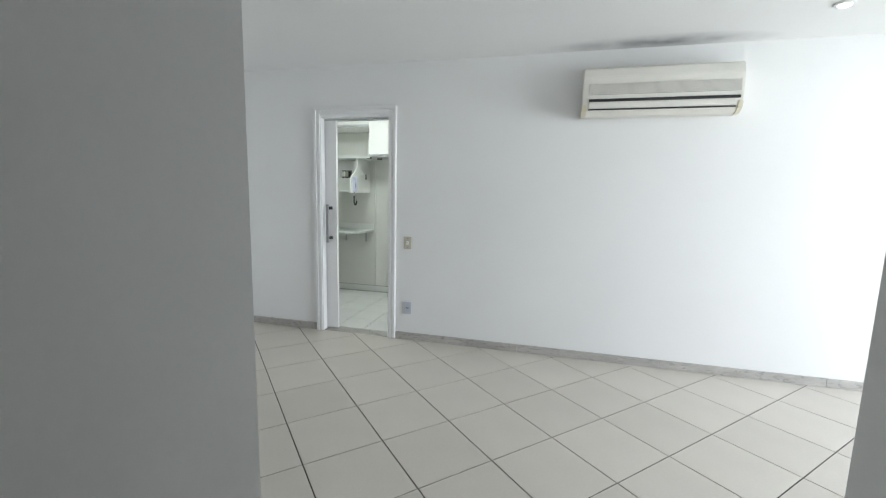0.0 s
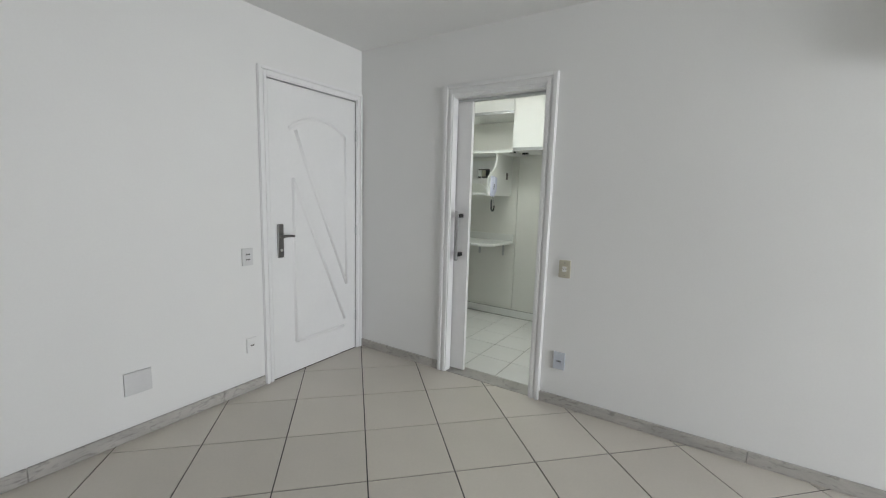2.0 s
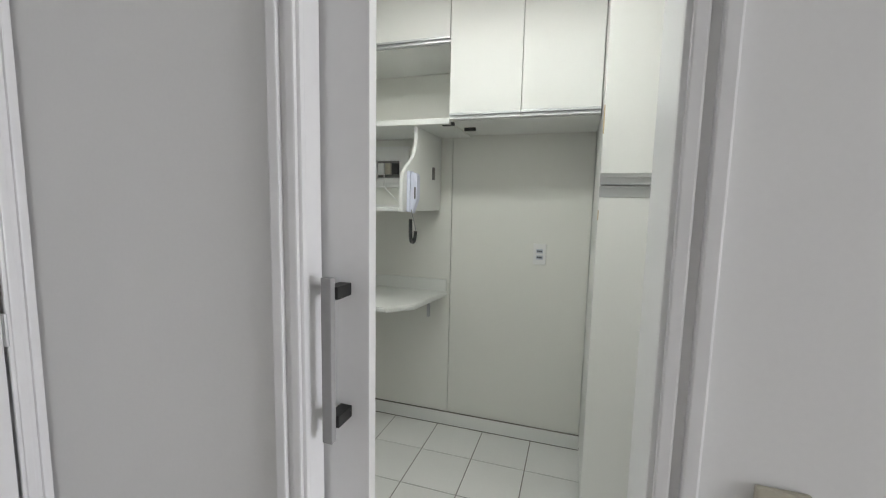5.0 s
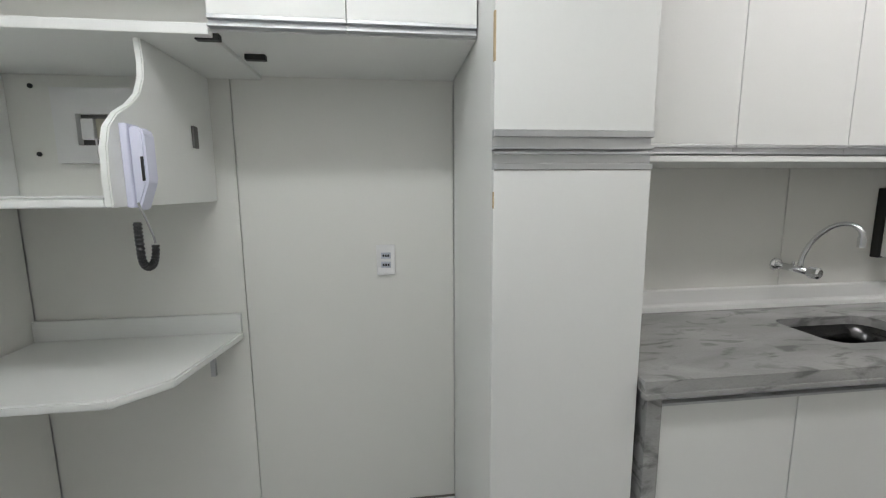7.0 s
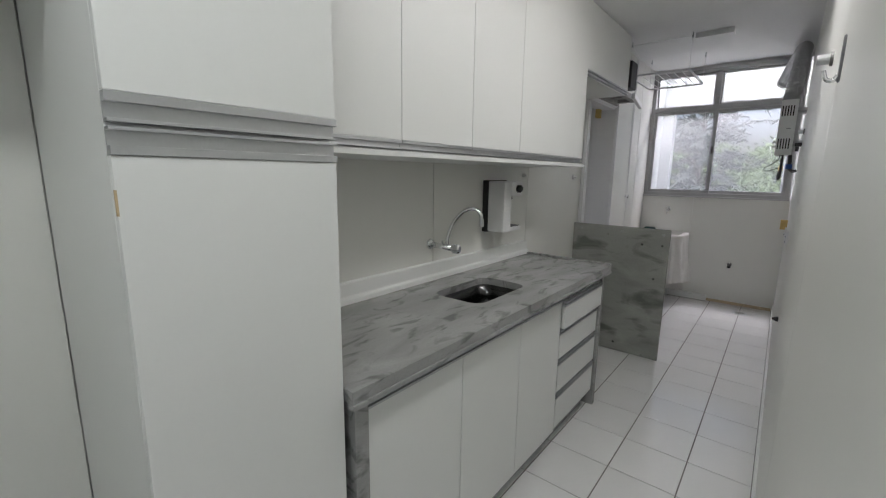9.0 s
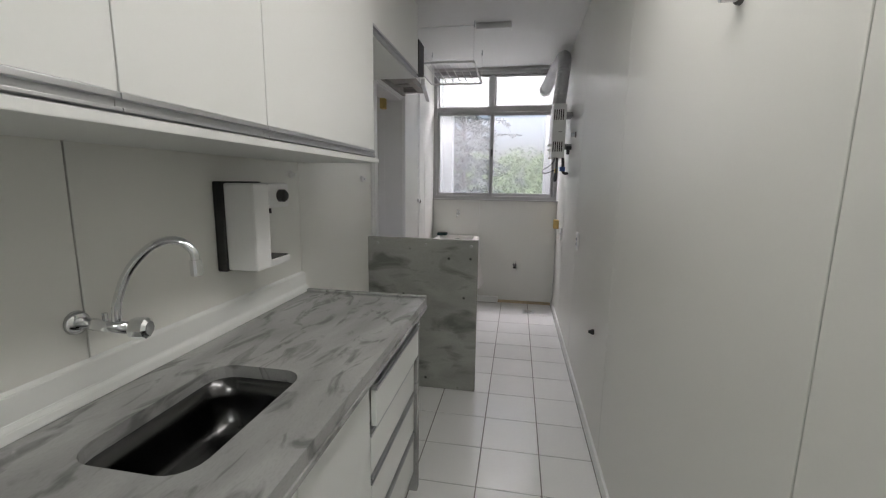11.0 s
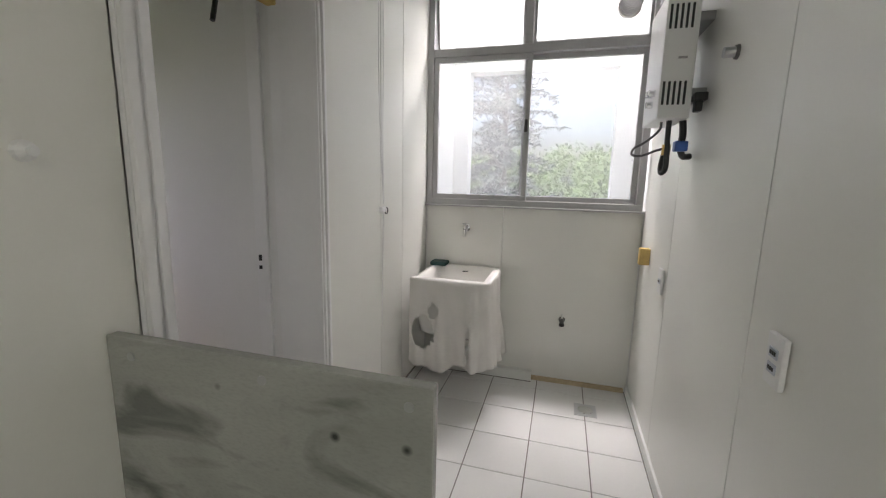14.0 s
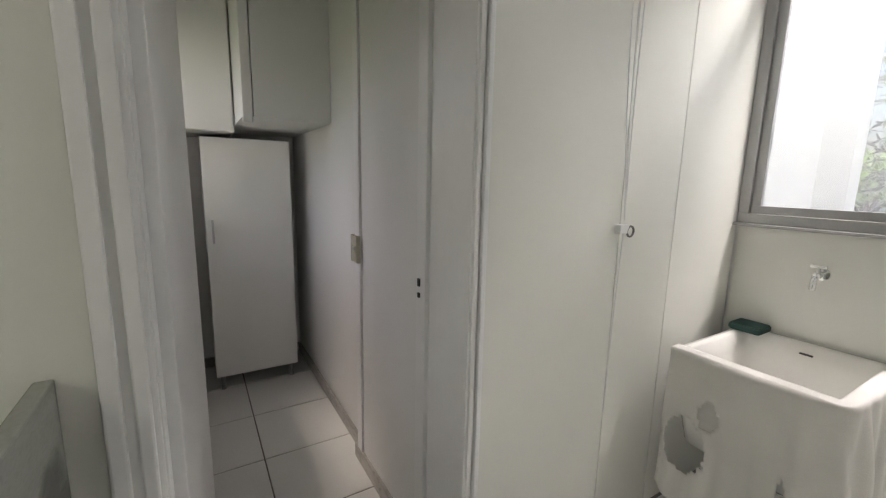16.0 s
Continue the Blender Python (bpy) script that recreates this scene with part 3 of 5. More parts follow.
tilt = T((WIN_X + 0.02, 0, WZ1 - 0.04)) @ pose(0, 0, 0, 0, -9, 0) @ T((-WIN_X - 0.02, 0, -WZ1 + 0.04))
sash(WYM + 0.028, WY1 - 0.042, WZM + 0.028, WZ1 - 0.042, WIN_X + 0.02, 0.016, tilt, GLASS_UPPER)
sash(WY0 + 0.042, WYM - 0.028, WZM + 0.028, WZ1 - 0.042, WIN_X + 0.02, 0.016, None, GLASS_UPPER)

# ---- outside ----
loggia = thing("facade_frame", (8.0, 0.9, 0.9), "white rendered facade opening outside the laundry window", "facade", kind="structure")
bm = shape()
for b in ((8.0, 8.16, -0.6, 0.285, 0.0, 3.6), (8.0, 8.16, 1.54, 2.4, 0.0, 3.6), (8.0, 8.16, 0.285, 1.54, 0.0, 1.10), (8.0, 8.16, 0.285, 1.54, 2.335, 3.6)):
    box(bm, *b)
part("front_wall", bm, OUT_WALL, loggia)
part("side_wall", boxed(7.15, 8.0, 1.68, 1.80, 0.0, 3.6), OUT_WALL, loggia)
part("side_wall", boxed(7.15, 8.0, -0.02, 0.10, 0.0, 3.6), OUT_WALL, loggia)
# unseen lid and upper wall, added to keep sky and sun off the lintel
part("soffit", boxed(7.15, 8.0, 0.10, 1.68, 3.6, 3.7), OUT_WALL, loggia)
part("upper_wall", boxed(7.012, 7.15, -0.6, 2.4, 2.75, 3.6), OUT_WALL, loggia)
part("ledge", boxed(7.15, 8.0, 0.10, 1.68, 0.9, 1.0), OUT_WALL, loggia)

slab("ground", (-400, 900, -600, 600, -9.3, -9.0), EARTH, "distant green grass and earth", "ground")


# ---- living room ----
def air_conditioner():
    ac = thing("air_conditioner", (3.78, -0.1, 2.0), "wide yellowed white split air conditioner on the wall", "air conditioner")
    x0, x1 = 3.24, 4.31
    prof = [(0.0, 2.0), (-0.1118, 2.0), (-0.1505, 2.03), (-0.1677, 2.075), (-0.1720, 2.15), (-0.1677, 2.275), (-0.1505, 2.335), (-0.1204, 2.352), (0.0, 2.357)]
    m = Matrix(((0, 0, 1, x0), (1, 0, 0, 0), (0, 1, 0, 0), (0, 0, 0, 1)))
    part("body", prism(prof, x1 - x0, m, 0.006), AC_WHITE, ac)
    part("end_cap", prism([(-0.02, 2.0), (-0.1118, 1.995), (-0.1548, 2.027), (-0.1746, 2.075), (-0.02, 2.075)], 0.035, T((x0 - 0.004, 0, 0)) @ FACE_X, 0.004), AC_YELLOW, ac, "yellowed plastic corner cap")
    part("end_cap", prism([(-0.02, 2.0), (-0.1118, 1.995), (-0.1548, 2.027), (-0.1746, 2.075), (-0.02, 2.075)], 0.035, T((x1 - 0.031, 0, 0)) @ FACE_X, 0.004), AC_YELLOW, ac, "yellowed plastic corner cap")
    part("outlet_slot", boxed(x0 + 0.045, x1 - 0.02, -0.1772, -0.1634, 2.095, 2.115, 0.002), BLACK, ac, "dark air outlet slot")
    part("flap", boxed(x0 + 0.045, x1 - 0.04, -0.1763, -0.1634, 2.046, 2.088, 0.004), AC_WHITE, ac)
    part("flap_gap", boxed(x0 + 0.045, x1 - 0.04, -0.1690, -0.1462, 2.036, 2.044), BLACK, ac)
    grille = part("intake_grille", boxed(x0 + 0.045, x1 - 0.02, -0.1733, -0.1548, 2.145, 2.225), GREY_PLASTIC, ac, "grey slatted intake grille")
    for i in range(11):
        z = 2.148 + i * 0.0071
        part("slat", boxed(x0 + 0.045, x1 - 0.02, -0.1776, -0.1724, z, z + 0.0042), AC_WHITE, grille)


air_conditioner()


def spot(x, y, z=LIVING_H):
    s = thing("ceiling_spot_lamp", (x, y, z), "small round lit ceiling spot lamp", "lamp", "ceiling spots")
    part("ring", lathe([(0.030, 0.0), (0.052, -0.001), (0.050, -0.010), (0.034, -0.012)], T((x, y, z)), 24), WHITE_PLASTIC, s)
    part("bulb", lathe([(0.030, -0.002), (0.032, -0.013), (0.018, -0.020), (0.001, -0.022)], T((x, y, z)), 20), LAMP_GLOW, s)


spot(0.89, -1.19)
spot(4.62, -0.56)


def plate_x(name, y, z, w, h, mat, label, kind_, face=0.0, sign=1, slots=2, dark=GREY_PLASTIC):
    """Switch or socket plate on a wall that faces x."""
    p = thing(name, (face, y, z), label, kind_)
    part("plate", boxed(face, face + sign * 0.013, y - w / 2, y + w / 2, z - h / 2, z + h / 2, 0.003), mat, p)
    for i in range(slots):
        zz = z + (i - (slots - 1) / 2) * h * 0.3
        ins = part("insert", boxed(face + sign * 0.012, face + sign * 0.016, y - w * 0.26, y + w * 0.26, zz - h * 0.1, zz + h * 0.1, 0.002), mat, p)
        for k in (-1, 0, 1):
            part("hole", boxed(face + sign * 0.0155, face + sign * 0.0168, y + k * w * 0.13 - 0.0035, y + k * w * 0.13 + 0.0035, zz - 0.0045, zz + 0.0045), dark, ins)
    return p


def rocker_y(x, z, label, face=0.0, sign=-1):
    """A light switch on a wall that faces y: rounded plate, a raised insert with two rockers, and two screws."""
    p = thing("light_switch", (x, face, z), label, "light switch")

    def b(x0, x1, d0, d1, z0, z1, bev=0.0):
        y0, y1 = sorted((face + sign * d0, face + sign * d1))
        return boxed(x0, x1, y0, y1, z0, z1, bev)
    part("plate", b(x - 0.0375, x + 0.0375, 0, 0.012, z - 0.0575, z + 0.0575, 0.005), CREAM_PLASTIC, p)
    ins = part("insert", b(x - 0.017, x + 0.017, 0.010, 0.0145, z - 0.020, z + 0.020, 0.002), CREAM_PLASTIC, p)
    for zz in (z - 0.009, z + 0.009):
        part("rocker", b(x - 0.013, x + 0.013, 0.013, 0.0185, zz - 0.0075, zz + 0.0075, 0.002), WHITE_PLASTIC, ins, "paler rocker button")
    part("rocker_gap", b(x - 0.013, x + 0.013, 0.0135, 0.0150, z - 0.0012, z + 0.0012), BLACK, ins)
    for zz in (z - 0.040, z + 0.040):
        part("screw", b(x - 0.003, x + 0.003, 0.011, 0.0130, zz - 0.003, zz + 0.003, 0.001), DARK_METAL, p)


def plate_y(name, x, z, w, h, mat, label, kind_, face=0.0, sign=-1, slots=2, dark=GREY_PLASTIC):
    """The same on a wall that faces y."""
    p = thing(name, (x, face, z), label, kind_)

    def b(x0, x1, d0, d1, z0, z1, bev):
        y0, y1 = sorted((face + sign * d0, face + sign * d1))
        return boxed(x0, x1, y0, y1, z0, z1, bev)
    part("plate", b(x - w / 2, x + w / 2, 0, 0.013, z - h / 2, z + h / 2, 0.003), mat, p)
    for i in range(slots):
        zz = z + (i - (slots - 1) / 2) * h * 0.3
        ins = part("insert", b(x - w * 0.26, x + w * 0.26, 0.012, 0.016, zz - h * 0.1, zz + h * 0.1, 0.002), SOCKET_GREY if mat == WHITE_PLASTIC else mat, p)
        for k in (-1, 0, 1):
            part("hole", b(x + k * w * 0.13 - 0.0035, x + k * w * 0.13 + 0.0035, 0.0155, 0.0168, zz - 0.0045, zz + 0.0045, 0), dark, ins)
    return p


rocker_y(1.79, 0.925, "aged cream light switch plate on the wall")
plate_y("wall_socket", 1.795, 0.31, 0.075, 0.115, SOCKET_GREY, "white wall socket near the skirting", "socket", slots=1, dark=BLACK)
plate_x("light_switch", -1.064, 0.93, 0.075, 0.115, COVER, "grey-white switch and socket plate by the entrance door", "light switch", slots=2, dark=BLACK)
plate_x("wall_socket", -1.055, 0.322, 0.07, 0.10, WHITE_PLASTIC, "white wall socket near the floor", "socket", slots=1, dark=BLACK)
plate_x("blank_cover_plate", -1.722, 0.315, 0.13, 0.125, COVER, "painted-over blank cover plate", "cover plate", slots=0)

# ---- kitchen ----
def handle_strip(x0, x1, y, z0, z1, parent, upper=True):
    """Aluminium edge pull: a face strip on the door's edge, a channel set back from it, and a lip to grip."""
    h = z1 - z0
    face, lip = 0.34 * h, 0.0055
    if upper:
        spans = ((z1 - face, z1), (z0 + lip, z1 - face), (z0, z0 + lip))
    else:
        spans = ((z0, z0 + face), (z0 + face, z1 - lip), (z1 - lip, z1))
    s = part("edge_pull", boxed(x0, x1, y - 0.003, y + 0.018, *spans[0], 0.001), ALU, parent, "brushed aluminium edge pull")
    part("channel", boxed(x0, x1, y + 0.011, y + 0.018, *spans[1]), ALU, s)
    part("lip", boxed(x0, x1, y - 0.004, y + 0.018, *spans[2], 0.001), ALU, s)
    return s


# tall narrow pantry
pantry = thing("pantry_cabinet", (1.74, 1.35, 0), "tall narrow white two-door pantry with aluminium pulls", "cabinet")
PX0, PX1, PY = 1.54, 1.948, 1.03
part("carcass", boxed(PX0, PX1, PY + 0.02, BACK_N - 0.004, 0.06, KITCHEN_H - 0.004, 0.001), CABINET, pantry)
part("plinth", boxed(PX0 + 0.01, PX1 - 0.01, PY + 0.06, BACK_N - 0.004, 0.0, 0.06), CABINET, pantry)
up = part("upper_door", boxed(PX0, PX1 - 0.002, PY, PY + 0.018, 1.547, KITCHEN_H - 0.006, 0.0015), CABINET, pantry)
lo = part("lower_door", boxed(PX0, PX1 - 0.002, PY, PY + 0.018, 0.075, 1.452, 0.0015), CABINET, pantry)
handle_strip(PX0, PX1, PY, 1.5015, 1.546, up)
handle_strip(PX0, PX1, PY, 1.453, 1.495, lo, False)
part("chipped_edge", boxed(PX0 - 0.001, PX0 + 0.003, PY - 0.0005, PY + 0.010, 1.70, 1.81), EDGE, pantry, "bare chipped board edge")
part("chipped_edge", boxed(PX0 - 0.001, PX0 + 0.002, PY - 0.0005, PY + 0.005, 1.36, 1.40), EDGE, pantry)

# wall cabinets above the worktop
seams = (1.952, 2.36, 2.757, 3.145, 3.925)
UY, UZ0 = 1.235, 1.505
for x0, x1 in zip(seams, seams[1:]):
    c = thing("wall_cabinet", ((x0 + x1) / 2, 1.4, UZ0), "white wall cabinet with an aluminium edge pull" if x1 < 3.5 else "wide white wall cabinet with an aluminium edge pull", "cabinet", "cabinets over the worktop")
    part("carcass", boxed(x0, x1, UY + 0.02, BACK_C - 0.003, UZ0, KITCHEN_H - 0.004), CABINET, c)
    d = part("door", boxed(x0 + 0.0015, x1 - 0.0015, UY, UY + 0.018, UZ0 + 0.034, KITCHEN_H - 0.008, 0.0015), CABINET, c)
    handle_strip(x0 + 0.001, x1 - 0.001, UY, UZ0 + 0.004, UZ0 + 0.033, d)
board = tagged(part("light_pelmet", boxed(1.95, 3.945, UY - 0.012, BACK_C - 0.003, UZ0 - 0.020, UZ0 - 0.002, 0.002), CABINET), "white board under the wall cabinets", "shelf board")

# short cabinet over the cooker space
c = thing("wall_cabinet", (4.33, 1.4, 2.035), "short white wall cabinet above the cooker hood", "cabinet", "cabinets over the worktop")
part("carcass", boxed(3.927, 4.83, UY + 0.05, BACK_C - 0.003, 2.045, KITCHEN_H - 0.004), CABINET, c)
d = part("door", boxed(3.929, 4.828, UY + 0.03, UY + 0.048, 2.08, KITCHEN_H - 0.008, 0.0015), CABINET, c)
handle_strip(3.929, 4.828, UY + 0.03, 2.049, 2.078, d)

# niche cabinets
NY = 1.213
for x0, x1 in ((0.847, 1.191), (1.191, 1.537)):
    c = thing("wall_cabinet", ((x0 + x1) / 2, 1.45, 1.815), "white wall cabinet over the refrigerator space", "cabinet", "cabinets over the niche")
    part("carcass", boxed(x0, x1, NY + 0.02, BACK_N - 0.003, 1.812, KITCHEN_H - 0.02), CABINET, c)
    d = part("door", boxed(x0 + 0.0015, x1 - 0.0015, NY, NY + 0.018, 1.846, KITCHEN_H - 0.022, 0.0015), CABINET, c)
    handle_strip(x0 + 0.001, x1 - 0.001, NY, 1.816, 1.845, d)
c = thing("wall_cabinet", (0.42, 1.45, 2.17), "low white flap cabinet above an open shelf", "cabinet", "cabinets over the niche")
part("carcass", boxed(0.002, 0.845, NY + 0.02, BACK_N - 0.003, 2.172, KITCHEN_H - 0.02), CABINET, c)
d = part("door", boxed(0.004, 0.8435, NY, NY + 0.018, 2.204, KITCHEN_H - 0.022, 0.0015), CABINET, c)
handle_strip(0.004, 0.8435, NY, 2.174, 2.203, d)
for x, y in ((0.80, 1.25), (0.87, 1.41)):
    h = tagged(part("hinge_plate", boxed(x, x + 0.06, y, y + 0.022, 1.796, 1.8125, 0.002), BLACK), "small dark metal hinge plate under the cabinet", "hinge", "niche hinge plates")

# scalloped corner shelf with the intercom on it
shelf = thing("corner_shelf", (0.33, 1.45, 1.37), "white open wall shelf with curved sides", "shelf")
side_prof = [(1.26, 1.80), (1.265, 1.74), (1.26, 1.70), (1.235, 1.655), (1.19, 1.62), (1.135, 1.59), (1.10, 1.555), (1.085, 1.51), (1.08, 1.44), (1.082, 1.37),
             (BACK_N - 0.003, 1.37), (BACK_N - 0.003, 1.80)]
part("side_panel", prism(side_prof, 0.018, T((0.645, 0, 0)) @ FACE_X, 0.003), CABINET, shelf)
part("side_panel", prism(side_prof, 0.016, T((0.002, 0, 0)) @ FACE_X, 0.003), CABINET, shelf)
part("top_board", boxed(0.002, 0.846, 1.225, BACK_N - 0.003, 1.80, 1.828, 0.003), CABINET, shelf)
part("bottom_board", prism([(0.018, 1.17), (0.25, 1.10), (0.45, 1.085), (0.645, 1.085), (0.645, BACK_N - 0.003), (0.018, BACK_N - 0.003)], 0.018, T((0, 0, 1.37)), 0.003), CABINET, shelf)

desk = thing("wall_desk", (0.35, 1.4, 0.85), "white wall-mounted desk top with a chamfered corner", "desk")
part("top", prism([(0.002, 1.150), (0.55, 1.150), (0.66, 1.262), (0.72, BACK_N - 0.003), (0.002, BACK_N - 0.003)], 0.028, T((0, 0, 0.842)), 0.006), CABINET, desk)
part("upstand", boxed(0.002, 0.715, BACK_N - 0.022, BACK_N - 0.003, 0.870, 0.945, 0.003), CABINET, desk)
for x in (0.30, 0.60):
    part("bracket", box(boxed(x - 0.008, x + 0.008, 1.38, BACK_N - 0.003, 0.824, 0.842), x - 0.008, x + 0.008, BACK_N - 0.02, BACK_N - 0.003, 0.70, 0.824), ALU, desk, "small metal shelf bracket")

phone = thing("intercom_handset", (0.67, 1.15, 1.40), "bluish white wall intercom handset with a coiled black cord", "intercom")
part("base", boxed(0.663, 0.680, 1.132, 1.190, 1.368, 1.568, 0.005), BLUE_WHITE, phone)
ON_XZ = Matrix(((1, 0, 0, 0), (0, 0, 1, 0), (0, 1, 0, 0), (0, 0, 0, 1)))
part("handset", prism([(0.681, 1.562), (0.706, 1.558), (0.714, 1.545), (0.714, 1.432), (0.688, 1.360), (0.681, 1.364)], 0.050, T((0, 1.136, 0)) @ ON_XZ, 0.005), BLUE_WHITE, phone)
part("label_strip", boxed(0.7030, 0.7090, 1.1335, 1.138, 1.432, 1.490, 0.001), BLACK, phone)
pts = [(0.69, 1.13, 1.38), (0.695, 1.15, 1.33), (0.70, 1.165, 1.28), (0.70, 1.155, 1.235), (0.70, 1.13, 1.222), (0.70, 1.105, 1.24), (0.70, 1.10, 1.29), (0.70, 1.10, 1.335)]
line = smooth_line(pts, 14)
part("cord", tube(line[:30], 0.0025, 6), GREY_PLASTIC, phone)
coil = []
for i in range(len(line) - 30):
    p = line[30 + i]
    coil.append(p)
part("coiled_cord", tube(coil, lambda s: 0.0085 + 0.0015 * math.sin(s * 150), 10), BLACK, phone, "coiled black cord")
tagged(part("latch_strip", boxed(0.663, 0.672, 1.50, 1.53, 1.545, 1.615, 0.003), DARK_METAL), "small brown worn latch strip on the shelf side", "latch")

breaker = thing("breaker_box", (0.31, BACK_N, 1.63), "white breaker panel frame with exposed breakers", "breaker panel")
bm = shape()
for b in ((0.17, 0.46, 1.505, 1.565), (0.17, 0.46, 1.67, 1.755), (0.17, 0.24, 1.565, 1.67), (0.40, 0.46, 1.565, 1.67)):
    box(bm, b[0], b[1], BACK_N - 0.030, BACK_N - 0.002, b[2], b[3])
part("cover", bm, WHITE_PLASTIC, breaker)
part("recess", boxed(0.24, 0.40, BACK_N - 0.004, BACK_N - 0.002, 1.565, 1.67), DARK_METAL, breaker)
for i in range(3):
    part("breaker", boxed(0.25 + i * 0.048, 0.29 + i * 0.048, BACK_N - 0.026, BACK_N - 0.004, 1.585, 1.655, 0.003), (WHITE_PLASTIC, CREAM_PLASTIC, BLACK)[i], breaker)
part("wire", tube(smooth_line([(0.29, BACK_N - 0.02, 1.59), (0.31, BACK_N - 0.04, 1.50), (0.42, 1.60, 1.394), (0.30, 1.50, 1.393), (0.12, 1.42, 1.393), (0.20, 1.36, 1.393), (0.48, 1.42, 1.393)]), 0.003, 6), WHITE_PLASTIC, breaker, "loose white wire")
for z in (1.537, 1.793 - 0.03):
    tagged(part("screw_plug", lathe([(0.008, 0), (0.008, 0.004), (0.004, 0.005)], T((0.095, BACK_N - 0.001, z)) @ pose(0, 0, 0, 90, 0, 0), 12), BLACK), "small black screw hole plug", "screw plug", "shelf screw plugs")

plate_y("wall_socket", 1.269, 1.135, 0.072, 0.12, WHITE_PLASTIC, "white double wall socket in the refrigerator space", "socket", face=BACK_N, slots=2, dark=BLACK)

# worktop, base units and sink
CX0, CX1, CY, CZ = 1.95, 3.92, 1.0, 0.90
SX0, SX1, SY0, SY1 = 2.73, 3.145, 1.16, 1.42


def rounded(x0, x1, y0, y1, r, n=5):
    out = []
    for cx, cy, a in ((x1 - r, y0 + r, -90), (x1 - r, y1 - r, 0), (x0 + r, y1 - r, 90), (x0 + r, y0 + r, 180)):
        for i in range(n + 1):
            t = radians(a + 90 * i / n)
            out.append((cx + r * math.cos(t), cy + r * math.sin(t)))
    return out


def worktop():
    """A slab with a rounded cut-out: outline and hole bridged ring to ring."""
    inner = rounded(SX0, SX1, SY0, SY1, 0.06)
    mx, my = (SX0 + SX1) / 2, (SY0 + SY1) / 2
    bm = shape()
    outer = []
    for x, y in inner:
        dx, dy = x - mx, y - my
        s = min(((CX1 if dx > 0 else CX0) - mx) / dx if abs(dx) > 1e-6 else 9e9, ((BACK_C - 0.004 if dy > 0 else CY) - my) / dy if abs(dy) > 1e-6 else 9e9)
        outer.append((mx + dx * s, my + dy * s))
    corners = [(CX1, CY), (CX1, BACK_C - 0.004), (CX0, BACK_C - 0.004), (CX0, CY)]
    for k, z in enumerate((CZ, CZ - 0.035)):
        vi = [bm.verts.new((x, y, z)) for x, y in inner]
        vo = [bm.verts.new((x, y, z)) for x, y in outer]
        n = len(vi)
        for i in range(n):
            j = (i + 1) % n
            a, b = outer[i], outer[j]
            on = lambda p, q: abs(p[0] - q[0]) < 1e-4 or abs(p[1] - q[1]) < 1e-4
            if on(a, b):
                bm.faces.new((vi[i], vi[j], vo[j], vo[i]))
            else:
                c = min(corners, key=lambda c: abs(c[0] - a[0]) * abs(c[1] - a[1]) + abs(c[0] - b[0]) * abs(c[1] - b[1]))
                bm.faces.new((vi[i], vi[j], vo[j], bm.verts.new((*c, z)), vo[i]))
    bmesh.ops.remove_doubles(bm, verts=bm.verts, dist=1e-5)
    edges = [e for e in bm.edges if len(e.link_faces) == 1]
    top = [e for e in edges if e.verts[0].co.z > CZ - 0.01]
    for e in top:
        a, b = e.verts
        find = lambda v: min((w for w in bm.verts if w.co.z < CZ - 0.01), key=lambda w: (w.co.xy - v.co.xy).length)
        bm.faces.new((a, b, find(b), find(a)))
    return bm


counter = thing("worktop", ((CX0 + CX1) / 2, 1.25, CZ - 0.035), "grey veined marble worktop with a sink cut-out", "worktop")
part("stone_top", worktop(), MARBLE, counter)
for x0, x1 in ((CX0 + 0.002, SX0 - 0.02), (SX1 + 0.02, CX1 - 0.002)):
    part("stone_core", boxed(x0, x1, CY + 0.002, BACK_C - 0.006, CZ - 0.034, CZ - 0.0015), MARBLE, counter)
part("front_edge", boxed(CX0, CX1, CY - 0.004, CY + 0.022, CZ - 0.052, CZ - 0.0355, 0.003), MARBLE, counter)
part("end_lip", boxed(CX1 - 0.022, CX1 + 0.002, CY, BACK_C - 0.004, CZ - 0.001, CZ + 0.010, 0.003), MARBLE, counter)
part("upstand", prism([(1.560, CZ), (1.565, CZ + 0.02), (1.575, CZ + 0.03), (1.578, CZ + 0.085), (BACK_C - 0.003, CZ + 0.09), (BACK_C - 0.003, CZ)], CX1 - 1.95, T((1.95, 0, 0)) @ FACE_X, 0.002), CABINET, counter, "white moulded upstand strip")

sink = thing("sink", (2.94, 1.29, 0.70), "small dark stainless steel undermount sink", "sink")


def bowl():
    bm = shape()
    rings = []
    for d, z, r in ((-0.012, CZ - 0.037, 0.07), (0.0, CZ - 0.037, 0.06), (0.004, CZ - 0.10, 0.06), (0.012, CZ - 0.155, 0.06), (0.04, CZ - 0.178, 0.05), (0.11, CZ - 0.184, 0.016)):
        rings.append([bm.verts.new((x, y, z)) for x, y in rounded(SX0 + d, SX1 - d, SY0 + d, SY1 - d, r)])
    for a, b in zip(rings, rings[1:]):
        for i in range(len(a)):
            j = (i + 1) % len(a)
            bm.faces.new((a[i], a[j], b[j], b[i]))
    bm.faces.new(rings[-1])
    return bm


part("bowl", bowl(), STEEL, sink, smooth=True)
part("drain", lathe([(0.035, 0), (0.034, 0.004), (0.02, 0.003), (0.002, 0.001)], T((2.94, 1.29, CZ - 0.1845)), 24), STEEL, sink)

